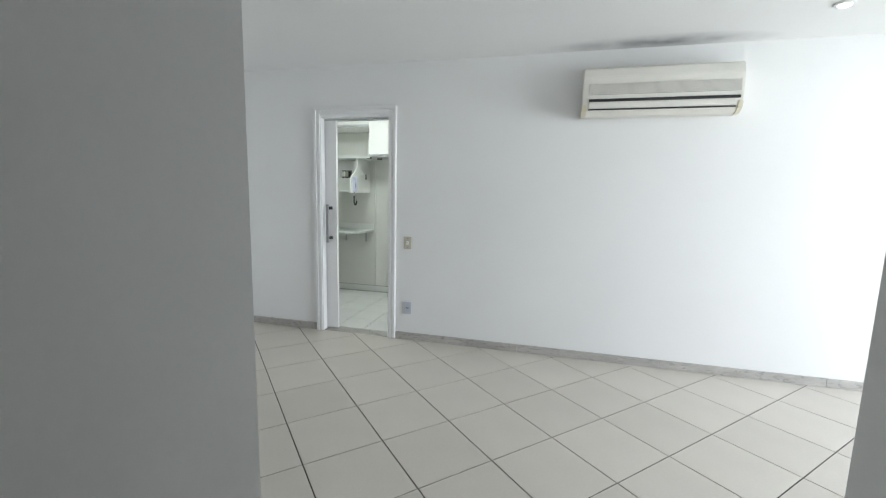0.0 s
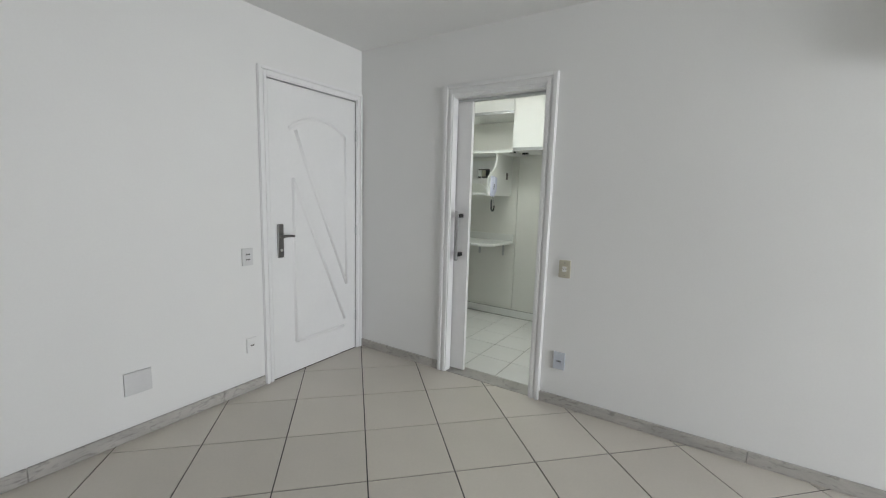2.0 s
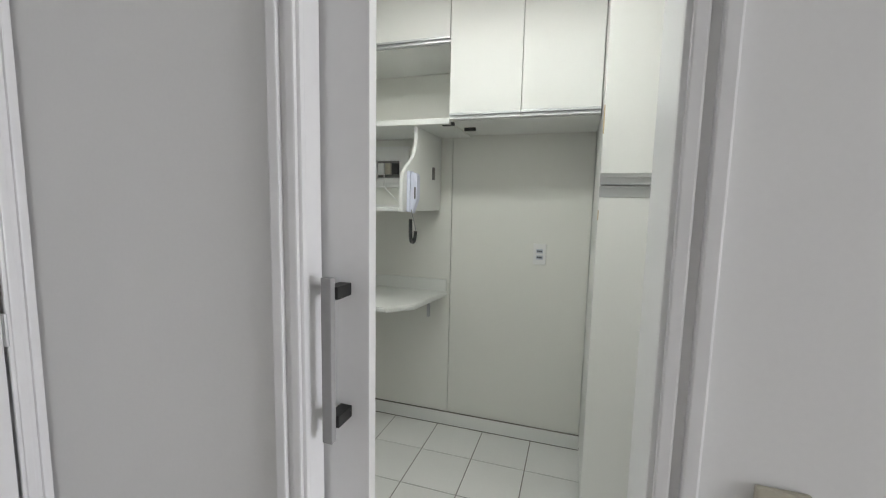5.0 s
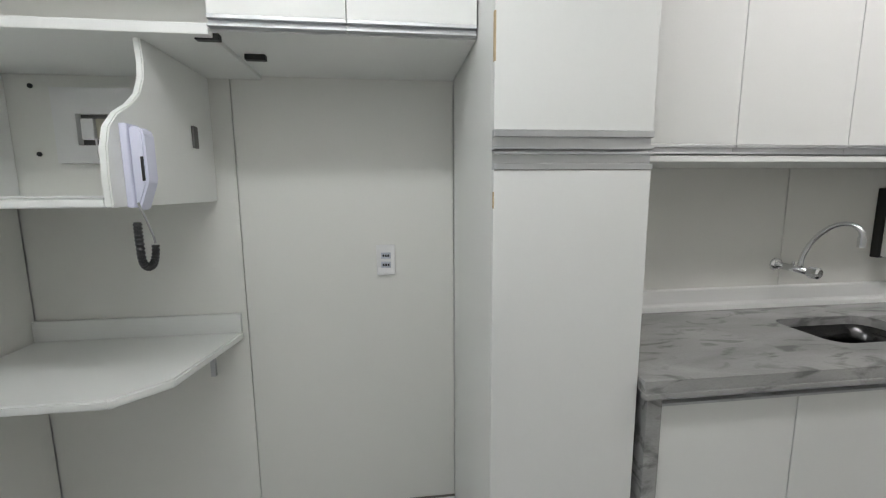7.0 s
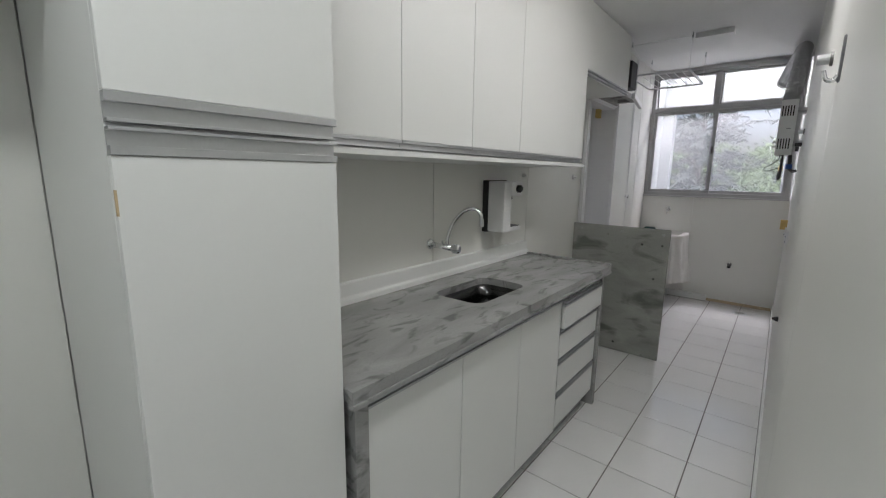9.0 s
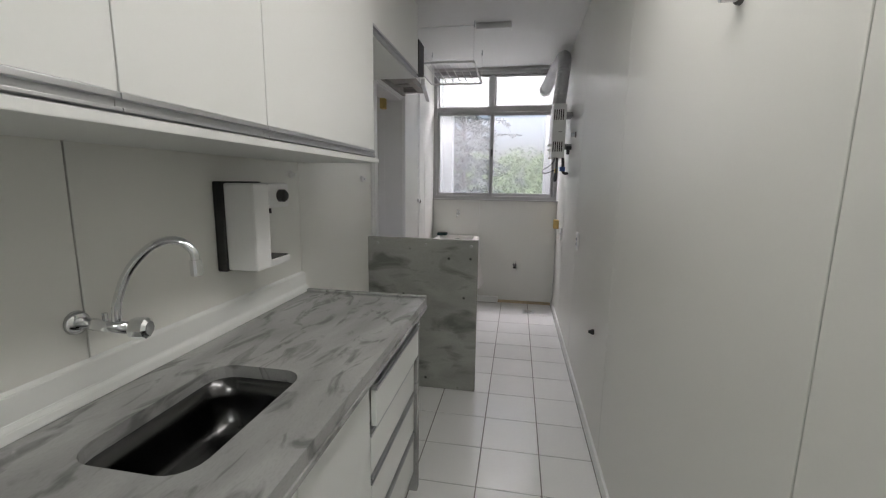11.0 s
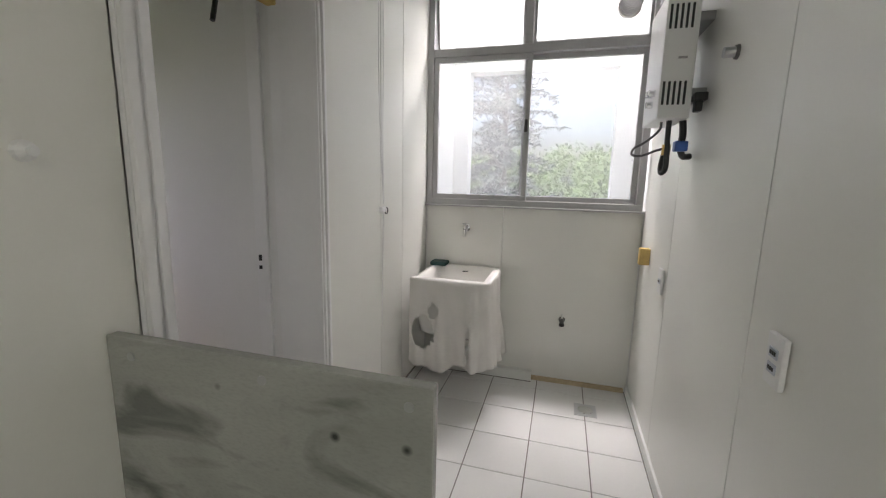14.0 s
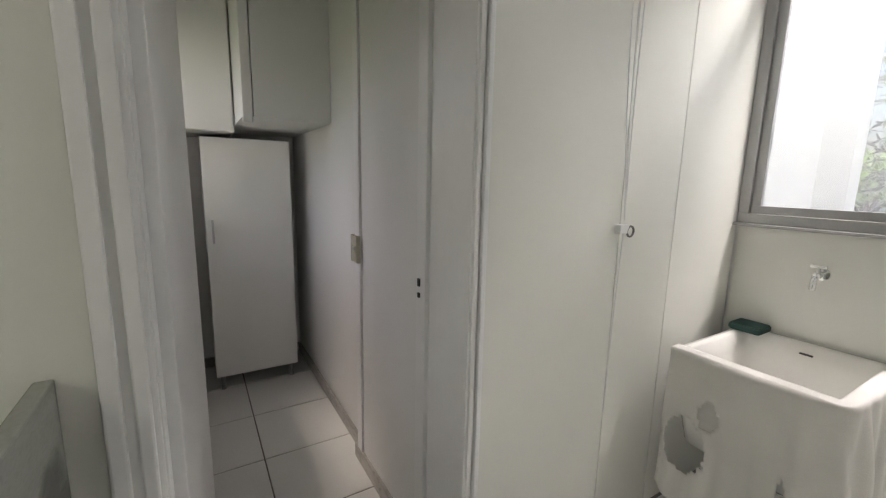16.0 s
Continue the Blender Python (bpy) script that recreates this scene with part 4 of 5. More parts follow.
BY = 1.035
base = thing("base_cabinet", (2.6, 1.3, 0), "white three-door sink base cabinet", "cabinet")
bm = shape()
for b in ((2.02, 2.04, BY + 0.02, 1.58, 0.10, 0.845), (3.265, 3.283, BY + 0.02, 1.58, 0.10, 0.845), (2.04, 3.265, BY + 0.02, 1.58, 0.10, 0.12), (2.04, 3.265, 1.565, 1.58, 0.12, 0.845)):
    box(bm, *b)
part("carcass", bm, CABINET, base)
part("plinth", boxed(2.02, 3.81, BY + 0.05, BY + 0.07, 0.0, 0.10), GREY_PLASTIC, base)
for x0, x1 in ((2.025, 2.455), (2.455, 2.87), (2.87, 3.285)):
    part("door", boxed(x0 + 0.002, x1 - 0.002, BY, BY + 0.018, 0.09, 0.808, 0.0015), CABINET, base)
part("rail", boxed(2.02, 3.83, BY + 0.012, BY + 0.018, 0.817, 0.847, 0.001), ALU, base, "aluminium rail under the worktop")
part("rail_lip", boxed(2.02, 3.83, BY - 0.006, BY + 0.018, 0.809, 0.817, 0.001), ALU, base)
part("leg", boxed(1.972, 2.018, BY - 0.014, 1.58, 0.0, 0.848, 0.003), MARBLE, counter, "grey marble side support")
part("leg", boxed(3.835, 3.872, BY - 0.014, 1.58, 0.0, 0.848, 0.003), MARBLE, counter, "grey marble side support")
drawers = thing("drawer_unit", (3.55, 1.3, 0), "white four-drawer unit with aluminium edge pulls", "drawers")
part("carcass", boxed(3.288, 3.83, BY + 0.022, 1.58, 0.10, 0.812), CABINET, drawers)
for z0, z1, out in ((0.668, 0.812, 0.02), (0.500, 0.655, 0.0), (0.312, 0.488, 0.0), (0.105, 0.300, 0.0)):
    d = part("drawer_front", boxed(3.290, 3.828, BY - out, BY + 0.018 - out, z0, z1 - 0.028, 0.0015), CABINET, drawers)
    handle_strip(3.290, 3.828, BY - out, z1 - 0.027, z1 - 0.002, d, False)

# wall tap
tap = thing("wall_tap", (2.93, BACK_C, 1.08), "chrome wall-mounted kitchen tap with a swan neck", "tap")
part("flange", lathe([(0.028, 0), (0.026, 0.008), (0.014, 0.012)], T((2.926, BACK_C, 1.08)) @ pose(0, 0, 0, 90, 0, 0), 20), CHROME, tap, smooth=True)
part("body", tube([(2.926, BACK_C - 0.005, 1.08), (2.945, 1.475, 1.07)], 0.014, 14), CHROME, tap, smooth=True)
part("knob", lathe([(0.018, 0), (0.024, 0.006), (0.024, 0.036), (0.016, 0.042)], T((2.946, 1.475, 1.07)) @ pose(0, 0, 0, 90, 0, 12), 10), CHROME, tap)
part("index_pin", tube([(2.936, 1.53, 1.085), (2.936, 1.53, 1.105)], 0.006, 10), CHROME, tap)
part("spout", tube(smooth_line([(2.94, 1.505, 1.085), (2.942, 1.50, 1.13), (2.955, 1.475, 1.20), (2.975, 1.43, 1.255), (2.995, 1.385, 1.268), (3.008, 1.355, 1.245), (3.010, 1.35, 1.215)], 10), 0.0095, 12), CHROME, tap, smooth=True)
part("nozzle", tube([(3.010, 1.35, 1.222), (3.010, 1.349, 1.185)], 0.013, 12), CHROME, tap)

# water purifier
purifier = thing("water_purifier", (3.49, BACK_C, 1.10), "white wall water purifier with a black knob", "water purifier")
part("back_shell", boxed(3.385, 3.60, 1.565, BACK_C - 0.001, 1.10, 1.40, 0.005), BLACK, purifier, "black back shell")
part("housing", boxed(3.392, 3.475, 1.455, 1.565, 1.105, 1.395, 0.008), WHITE_PLASTIC, purifier)
part("dispenser_head", boxed(3.475, 3.60, 1.455, 1.565, 1.31, 1.395, 0.008), WHITE_PLASTIC, purifier)
part("back_plate", boxed(3.475, 3.60, 1.545, 1.565, 1.105, 1.31, 0.004), WHITE_PLASTIC, purifier)
part("drip_tray", boxed(3.475, 3.60, 1.46, 1.545, 1.105, 1.13, 0.004), WHITE_PLASTIC, purifier)
part("drip_grid", boxed(3.485, 3.592, 1.465, 1.54, 1.13, 1.134), BLACK, purifier)
part("spigot", lathe([(0.012, 0), (0.010, 0.02), (0.006, 0.022)], T((3.535, 1.50, 1.288)), 12), BLACK, purifier)
part("knob", lathe([(0.022, 0), (0.022, 0.018), (0.015, 0.026)], T((3.54, 1.455, 1.352)) @ pose(0, 0, 0, 90, 0, 0), 18), BLACK, purifier)

tagged(part("adhesive_hook", lathe([(0.014, 0), (0.013, 0.01), (0.006, 0.022), (0.008, 0.028)], T((3.86, BACK_C, 1.43)) @ pose(0, 0, 0, 90, 0, 0), 14), WHITE_PLASTIC), "small white plastic wall knob", "wall knob", "wall knobs")
tagged(part("adhesive_hook", lathe([(0.02, 0), (0.018, 0.012), (0.008, 0.022), (0.010, 0.03)], T((4.70, BACK_C, 1.42)) @ pose(0, 0, 0, 90, 0, 0), 14), WHITE_PLASTIC), "small white plastic wall knob", "wall knob", "wall knobs")
gas = thing("gas_outlet", (4.50, BACK_C, 0.57), "capped brass gas outlet stub on the wall", "gas outlet")
part("stub", tube([(4.50, BACK_C, 0.575), (4.50, BACK_C - 0.035, 0.572)], 0.011, 12), DARK_METAL, gas)
part("cap", lathe([(0.014, 0), (0.014, 0.014), (0.008, 0.02)], T((4.50, BACK_C - 0.03, 0.572)) @ pose(0, 0, 0, 90, 0, 0), 8), BRASS, gas)

# standing marble slab between cooker space and laundry
slab_thing = thing("marble_divider", (4.81, 1.2, 0), "upright grey veined marble dividing slab", "divider")
part("stone", boxed(4.798, 4.825, 0.856, BACK_C - 0.001, 0.0, 1.04, 0.004), MARBLE_SLAB, slab_thing)
for y, z in ((0.90, 1.0), (1.20, 1.0), (1.53, 1.0)):
    part("screw", lathe([(0.010, 0), (0.009, 0.003), (0.003, 0.004)], T((4.798, y, z)) @ pose(0, 0, 0, 0, -90, 0), 12), GREY_PLASTIC, slab_thing)

# cooker hood, partly taken apart
hood = thing("cooker_hood", (5.2, 1.45, 2.08), "partly dismantled white slim cooker hood", "cooker hood")
part("side_bracket", boxed(4.832, 4.850, 1.29, BACK_C - 0.034, 2.06, 2.40, 0.003), BLACK, hood, "black side plate")
part("motor_box", boxed(5.08, 5.24, 1.32, 1.46, 2.150, 2.36, 0.006), BLACK, hood, "black motor box")
part("duct_housing", boxed(5.08, 5.50, 1.462, BACK_C - 0.034, 2.150, 2.40, 0.006), WHITE_PLASTIC, hood)
bm = boxed(4.852, 5.56, 1.545, BACK_C - 0.033, 2.085, 2.148, 0.003)
for b in ((4.852, 5.50, 1.385, 1.43), (4.852, 4.98, 1.43, 1.545), (5.26, 5.34, 1.43, 1.545), (5.50, 5.56, 1.385, 1.545)):
    box(bm, b[0], b[1], b[2], b[3], 2.105, 2.148, 0.002)
part("tray", bm, SHADED_GREY, hood, "open tray with shade in its grey colour")
part("filter", boxed(4.98, 5.26, 1.43, 1.545, 2.115, 2.122, m=T((5.12, 1.49, 2.118)) @ pose(0, 0, 0, -7, 0, 0) @ T((-5.12, -1.49, -2.118))), SHADED_GREY, hood, "loose filter panel with shade in its grey colour")
# black plate put in for the shade inside a tray slot
part("lamp_recess", boxed(5.34, 5.50, 1.43, 1.545, 2.135, 2.148), BLACK, hood, "black plate for the shade in a tray slot")
part("visor", boxed(-0.262, 0.262, -0.014, 0.014, -0.02, 0.022, 0.004, m=T((5.36, 1.334, 2.078)) @ pose(0, 0, 0, 0, 1.5, 8.4)), WHITE_PLASTIC, hood, "white front visor strip")

# hooks and stubs on the long wall
pipe = thing("pipe_stub", (3.225, WALL_K, 1.808), "short dull metal pipe stub with a dark flange", "pipe stub", "wall pipe stubs")
part("flange", lathe([(0.023, 0), (0.021, 0.008), (0.012, 0.010)], T((3.225, WALL_K, 1.808)) @ pose(0, 0, 0, -90, 0, 0), 20), DARK_METAL, pipe)
part("stub", tube([(3.225, WALL_K, 1.808), (3.225, WALL_K + 0.04, 1.808)], 0.016, 14), ALU, pipe)
copy_thing(pipe, T((5.76, WALL_K, 1.80)))
hook = thing("wall_hook", (2.76, WALL_K, 1.71), "grey plastic curved wall hook", "hook")
part("back", prism([(-0.010, -0.05), (0.010, -0.05), (0.017, -0.02), (0.018, 0.02), (0.010, 0.05), (0, 0.058), (-0.010, 0.05), (-0.018, 0.02), (-0.017, -0.02)], 0.005, T((2.76, WALL_K, 1.708)) @ FACE_Y, 0.002), HOOK_GREY, hook)
part("arm", tube(smooth_line([(2.76, WALL_K + 0.003, 1.675), (2.76, WALL_K + 0.012, 1.664), (2.76, WALL_K + 0.025, 1.668), (2.76, WALL_K + 0.031, 1.688)]), lambda s: 0.0062 - 0.002 * s, 12), CHROME, hook, smooth=True)
plate_y("wall_socket", 5.235, 1.0, 0.072, 0.12, WHITE_PLASTIC, "white wall socket on the laundry side wall", "socket", face=WALL_K + 0.003, sign=1, slots=2, dark=BLACK)
plate_y("wall_socket", 6.36, 0.92, 0.072, 0.12, WHITE_PLASTIC, "white raised wall socket box", "socket", face=WALL_K + 0.003, sign=1, slots=1, dark=BLACK)
tagged(part("wall_plug_hole", lathe([(0.016, 0), (0.015, 0.01), (0.006, 0.03)], T((4.477, WALL_K, 0.60)) @ pose(0, 0, 0, -90, 0, 0), 12), BLACK), "small black capped water outlet on the wall", "water outlet")
tagged(part("sponge_block", boxed(6.70, 6.75, WALL_K, WALL_K + 0.055, 0.93, 1.025, 0.006), YELLOW), "aged yellow block fixed to the wall", "block")

# kitchen ceiling lamp
for x in (1.0, 3.1):
    lampk = thing("ceiling_lamp", (x, 0.46, KITCHEN_H), "white fluorescent ceiling batten in the kitchen", "lamp", "kitchen battens")
    part("batten", boxed(x - 0.6, x + 0.6, 0.36, 0.56, KITCHEN_H - 0.045, KITCHEN_H, 0.006), WHITE_PLASTIC, lampk)
    for y in (0.42, 0.50):
        part("tube", tube([(x - 0.55, y, KITCHEN_H - 0.056), (x + 0.55, y, KITCHEN_H - 0.056)], 0.010, 12), LAMP_GLOW, lampk)
lampl = thing("ceiling_lamp", (5.75, 0.85, LAUNDRY_H), "small rectangular white laundry ceiling fixture", "lamp")
part("plate", boxed(5.70, 5.79, 0.72, 1.0, LAUNDRY_H - 0.045, LAUNDRY_H, 0.005), WHITE_PLASTIC, lampl)


# ---- laundry ----
# gas water heater with its pipes and flue
heater = thing("gas_water_heater", (6.15, 0.25, 1.65), "white wall gas water heater with a foil flue", "water heater")
HX0, HX1, HY0, HY1, HZ0, HZ1 = 5.98, 6.29, 0.235, 0.348, 1.632, 2.085
part("casing", boxed(HX0, HX1, HY0, HY1, HZ0, HZ1, 0.008), WHITE_PLASTIC, heater)
for z in (1.72, 1.99):
    part("mounting_bracket", boxed(6.03, 6.26, WALL_K, HY0 + 0.01, z, z + 0.03), GREY_PLASTIC, heater)
for z in (HZ0 + 0.05, HZ1 - 0.135):
    for i in range(5):
        y = HY0 + 0.022 + i * 0.018
        part("vent_slot", boxed(HX0 - 0.0015, HX0 + 0.004, y, y + 0.009, z, z + 0.085, 0.002), BLACK, heater)
part("badge", boxed(HX0 - 0.002, HX0 + 0.002, 0.265, 0.295, 1.845, 1.853), GREY_PLASTIC, heater)
for x, z in ((6.06, 1.74), (6.09, 1.70), (6.12, 1.745)):
    part("dial", lathe([(0.014, 0), (0.013, 0.022), (0.008, 0.026)], T((x, HY1, z)) @ pose(0, 0, 0, -90, 0, 0), 14), CHROME, heater)
pipes = part("water_pipe", tube(smooth_line([(6.05, 0.24, HZ0), (6.05, 0.235, 1.58), (6.06, 0.235, 1.53), (6.10, 0.215, 1.50), (6.12, WALL_K + 0.01, 1.50)]), 0.013, 12), BLACK, heater, "black supply pipe")
part("valve", boxed(6.03, 6.075, 0.215, 0.262, 1.515, 1.555, 0.006), BLUE, pipes, "blue valve body")
part("gas_pipe", tube(smooth_line([(6.04, 0.29, HZ0), (6.04, 0.29, 1.57), (6.03, 0.29, 1.53), (6.02, 0.29, 1.45), (6.04, 0.30, 1.43), (6.06, 0.30, 1.46), (6.06, 0.29, 1.52)]), 0.010, 10), BLACK, heater)
part("gas_fitting", tube([(6.04, 0.29, 1.50), (6.04, 0.29, 1.54)], 0.016, 8), BRASS, heater, "brass pipe fitting")
part("hose", tube(smooth_line([(6.08, 0.31, HZ0), (6.08, 0.315, 1.60), (6.09, 0.36, 1.555), (6.10, 0.40, 1.53), (6.10, 0.405, 1.505), (6.09, 0.37, 1.50), (6.07, 0.32, 1.52), (6.06, 0.28, 1.53)]), 0.005, 10), RUBBER, heater, "thin dark flexible hose", smooth=True)
part("side_valve", box(boxed(6.0, 6.05, WALL_K, 0.22, 1.70, 1.73, 0.005), 6.0, 6.04, 0.19, 0.215, 1.66, 1.70, 0.005), BLACK, heater)
fl = smooth_line([(6.12, 0.295, HZ1 - 0.01), (6.13, 0.275, 2.28), (6.18, 0.26, 2.46), (6.33, 0.255, 2.555), (6.55, 0.275, 2.56), (6.76, 0.32, 2.50), (6.90, 0.355, 2.43), (6.975, 0.37, 2.40)], 16)
part("flue_duct", tube(fl, lambda s: 0.057 + 0.0018 * math.sin(s * 330), 20), FLUE, heater, "ribbed silver foil flue")
part("flue_collar", lathe([(0.064, 0), (0.066, 0.02), (0.055, 0.022)], T((6.955, 0.37, 2.40)) @ pose(0, 0, 0, 0, 90, 0), 24), WHITE_PLASTIC, heater)

# laundry tank with a torn cloth over its rim
tank = thing("laundry_tank", (6.73, 1.28, 0.35), "white ceramic wall-hung laundry tank", "laundry sink")
TX0, TX1, TY0, TY1, TZ = 6.465, 6.985, 1.045, 1.520, 0.790


def tank_shell():
    bm = shape()
    rings = []
    for dx, dy, z, r in ((0.10, 0.10, 0.40, 0.06), (0.035, 0.035, 0.45, 0.06), (0.012, 0.012, 0.62, 0.05), (0.004, 0.004, 0.745, 0.045), (0.0, 0.0, 0.770, 0.045), (0.004, 0.004, TZ, 0.045),
                         (0.02, 0.02, TZ + 0.003, 0.04), (0.034, 0.034, TZ - 0.006, 0.04), (0.042, 0.042, 0.725, 0.04), (0.06, 0.06, 0.60, 0.05), (0.13, 0.11, 0.50, 0.05)):
        rings.append([bm.verts.new((x, y, z)) for x, y in rounded(TX0 + dx, TX1 - (dx if z < 0.5 or 0 else min(dx, 0.10)), TY0 + dy, TY1 - dy, r)])
    for a, b in zip(rings, rings[1:]):
        for i in range(len(a)):
            j = (i + 1) % len(a)
            bm.faces.new((a[i], a[j], b[j], b[i]))
    bm.faces.new(rings[0][::-1])
    bm.faces.new(rings[-1])
    return bm


part("basin", tank_shell(), CERAMIC, tank, smooth=True)
part("overflow_slot", boxed(6.935, 6.945, 1.27, 1.31, 0.750, 0.756, 0.002), BLACK, tank)
part("waste_pipe", tube(smooth_line([(6.75, 1.28, 0.40), (6.75, 1.28, 0.25), (6.80, 1.28, 0.18), (6.97, 1.28, 0.17)]), 0.022, 12), WHITE_PLASTIC, tank)


def cloth_sheet():
    """Cloth over the tank's front and one end: runs along the rim, falls in folds, with torn holes."""
    nu, nv = 96, 44
    pts = {}
    front = TY1 - TY0
    end = 0.40
    rng = random.Random(5)
    ph = [rng.uniform(0, 6.3) for _ in range(6)]
    for i in range(nu + 1):
        s = i / nu * (front + end)
        low = 0.26 + 0.03 * math.sin(s * 9 + ph[0]) + 0.015 * math.sin(s * 31 + ph[1]) + (0.05 if s < 0.10 else 0.0) * (1 - s / 0.10) - 0.03 * max(0, 1 - abs(s - 0.47) / 0.14)
        for j in range(nv + 1):
            t = j / nv
            if t < 0.12:
                k = t / 0.12
                z, off = TZ + 0.007 - 0.002 * k, -0.035 + 0.043 * k
            else:
                k = (t - 0.12) / 0.88
                z = TZ + 0.003 - k * (TZ - low)
                fold = 0.35 + 1.5 * max(0, min(1, (s - 0.30) / 0.10)) + 0.5 * k
                off = 0.010 + 0.010 * k + fold * k ** 0.6 * (0.011 * math.sin(s * 38 + ph[2] + 1.1 * k) + 0.009 * math.sin(s * 71 + ph[3] - 2 * k)) + 0.006 * math.sin(7 * k + s * 12 + ph[4])
                off = max(off, 0.006) + 0.012 * k * k
            if s < front - 0.04:
                x, y = TX0 - off, TY1 - s
            elif s < front + 0.04:
                a = (s - front + 0.04) / 0.08 * math.pi / 2
                c = Vector((TX0 + 0.04, TY0 + 0.04))
                x, y = c.x - (0.04 + off) * math.cos(a), c.y - (0.04 + off) * math.sin(a)
            else:
                x, y = TX0 + (s - front), TY0 - off
            pts[i, j] = (x, y, z)
    bm = shape()
    v = {k: bm.verts.new(p) for k, p in pts.items()}
    holes = ((0.085, 0.65, 0.068, 0.165), (0.150, 0.42, 0.030, 0.085), (0.370, 0.74, 0.014, 0.18))
    for i in range(nu):
        for j in range(nv):
            s, t = (i + 0.5) / nu * (front + end), (j + 0.5) / nv
            wob = 0.25 * noise.noise((s * 40, t * 30, 0))
            if any(((s - a) / w) ** 2 + ((t - b) / h) ** 2 < 1 + wob for a, b, w, h in holes):
                continue
            bm.faces.new((v[i, j], v[i + 1, j], v[i + 1, j + 1], v[i, j + 1]))
    bmesh.ops.delete(bm, geom=[q for q in bm.verts if not q.link_faces], context="VERTS")
    bmesh.ops.solidify(bm, geom=bm.faces[:], thickness=0.003)
    return bm


tagged(part("cleaning_cloth", cloth_sheet(), CLOTH, smooth=True), "torn white cotton cloth draped over the laundry tank", "cloth")
tagged(part("soap_dish", prism(rounded(6.865, 6.975, 1.415, 1.53, 0.015), 0.026, T((0.0, 0.0, TZ + 0.004)), 0.005), GREEN_PLASTIC), "dark green scrubbing sponge on the tank rim", "sponge")


def wall_tap(x, y, z, label, mat):
    t = thing("laundry_tap", (x, y, z), label, "tap", "laundry taps")
    part("flange", lathe([(0.024, 0), (0.022, 0.006), (0.010, 0.008)], T((x, y, z)) @ pose(0, 0, 0, 0, -90, 0), 18), mat, t)
    part("body", tube([(x, y, z), (x - 0.07, y, z)], 0.012, 12), mat, t, smooth=True)
    part("spout", tube(smooth_line([(x - 0.055, y, z), (x - 0.075, y, z - 0.015), (x - 0.08, y, z - 0.05)]), 0.010, 12), mat, t, smooth=True)
    part("handle", box(tube([(x - 0.05, y, z), (x - 0.05, y, z + 0.03)], 0.008, 10), x - 0.056, x - 0.044, y - 0.024, y + 0.024, z + 0.028, z + 0.040, 0.004), mat, t)


wall_tap(WIN_X, 1.30, 1.05, "chrome laundry tap on the wall above the tank", CHROME)
valve = thing("machine_valve", (WIN_X, 0.62, 0.46), "short dark capped washing machine outlet", "tap")
part("flange", lathe([(0.022, 0), (0.020, 0.006), (0.012, 0.008)], T((WIN_X, 0.62, 0.46)) @ pose(0, 0, 0, 0, -90, 0), 18), DARK_METAL, valve)
part("body", tube(smooth_line([(WIN_X, 0.62, 0.462), (WIN_X - 0.03, 0.62, 0.46), (WIN_X - 0.04, 0.62, 0.445)]), 0.014, 12), DARK_METAL, valve, smooth=True)
part("cap", lathe([(0.018, 0), (0.018, 0.016), (0.010, 0.02)], T((WIN_X - 0.042, 0.62, 0.428)), 10), BLACK, valve)
part("spindle", tube([(WIN_X - 0.022, 0.62, 0.465), (WIN_X - 0.022, 0.62, 0.505)], 0.006, 8), CHROME, valve)

# floor drain
drain = thing("floor_drain", (6.68, 0.45, 0), "square chrome floor drain with a round grate", "drain")
part("frame", boxed(6.61, 6.75, 0.385, 0.515, 0.0005, 0.0045, 0.002), ALU, drain)
part("grate", lathe([(0.045, 0.004), (0.044, 0.007), (0.02, 0.008), (0.002, 0.008)], T((6.68, 0.45, 0.0)), 20), CHROME, drain)

# ceiling drying rack with its cords
rack = thing("drying_rack", (6.0, 1.25, 2.35), "white tube clothes rack hung from the ceiling by cords", "clothes rack")
RX0, RX1, RY0, RY1, RZ = 5.66, 6.40, 1.01, 1.50, 2.36
part("frame", tube([(RX0, RY1, RZ), (RX0, RY0 + 0.02, RZ), (RX0 + 0.02, RY0, RZ), (RX1 - 0.02, RY0, RZ), (RX1, RY0 + 0.02, RZ), (RX1, RY1 - 0.02, RZ), (RX1 - 0.02, RY1, RZ), (RX0 + 0.02, RY1, RZ), (RX0, RY1 - 0.02, RZ)], 0.009, 10), WHITE_PLASTIC, rack)
for i in range(6):
    y = RY0 + 0.07 + i * 0.066
    part("rod", tube([(RX0, y, RZ + 0.004), (RX1, y, RZ + 0.004)], 0.003, 8), WHITE_PLASTIC, rack)
for x, y in ((RX0, RY0), (RX1, RY0), (RX0, RY1), (RX1, RY1)):
    part("cord", tube([(x, y, RZ), (x, y, LAUNDRY_H - 0.03)], 0.0018, 6), WHITE_PLASTIC, rack)
    part("ceiling_hook", box(tube([(x, y, LAUNDRY_H), (x, y, LAUNDRY_H - 0.03)], 0.004, 8), x - 0.012, x + 0.012, y - 0.006, y + 0.006, LAUNDRY_H - 0.045, LAUNDRY_H - 0.025, 0.003), ALU, rack)
part("cord", tube([(RX0, RY0, LAUNDRY_H - 0.03), (RX0, RY1, LAUNDRY_H - 0.03), (6.18, 1.555, LAUNDRY_H - 0.04)], 0.0018, 6), WHITE_PLASTIC, rack)
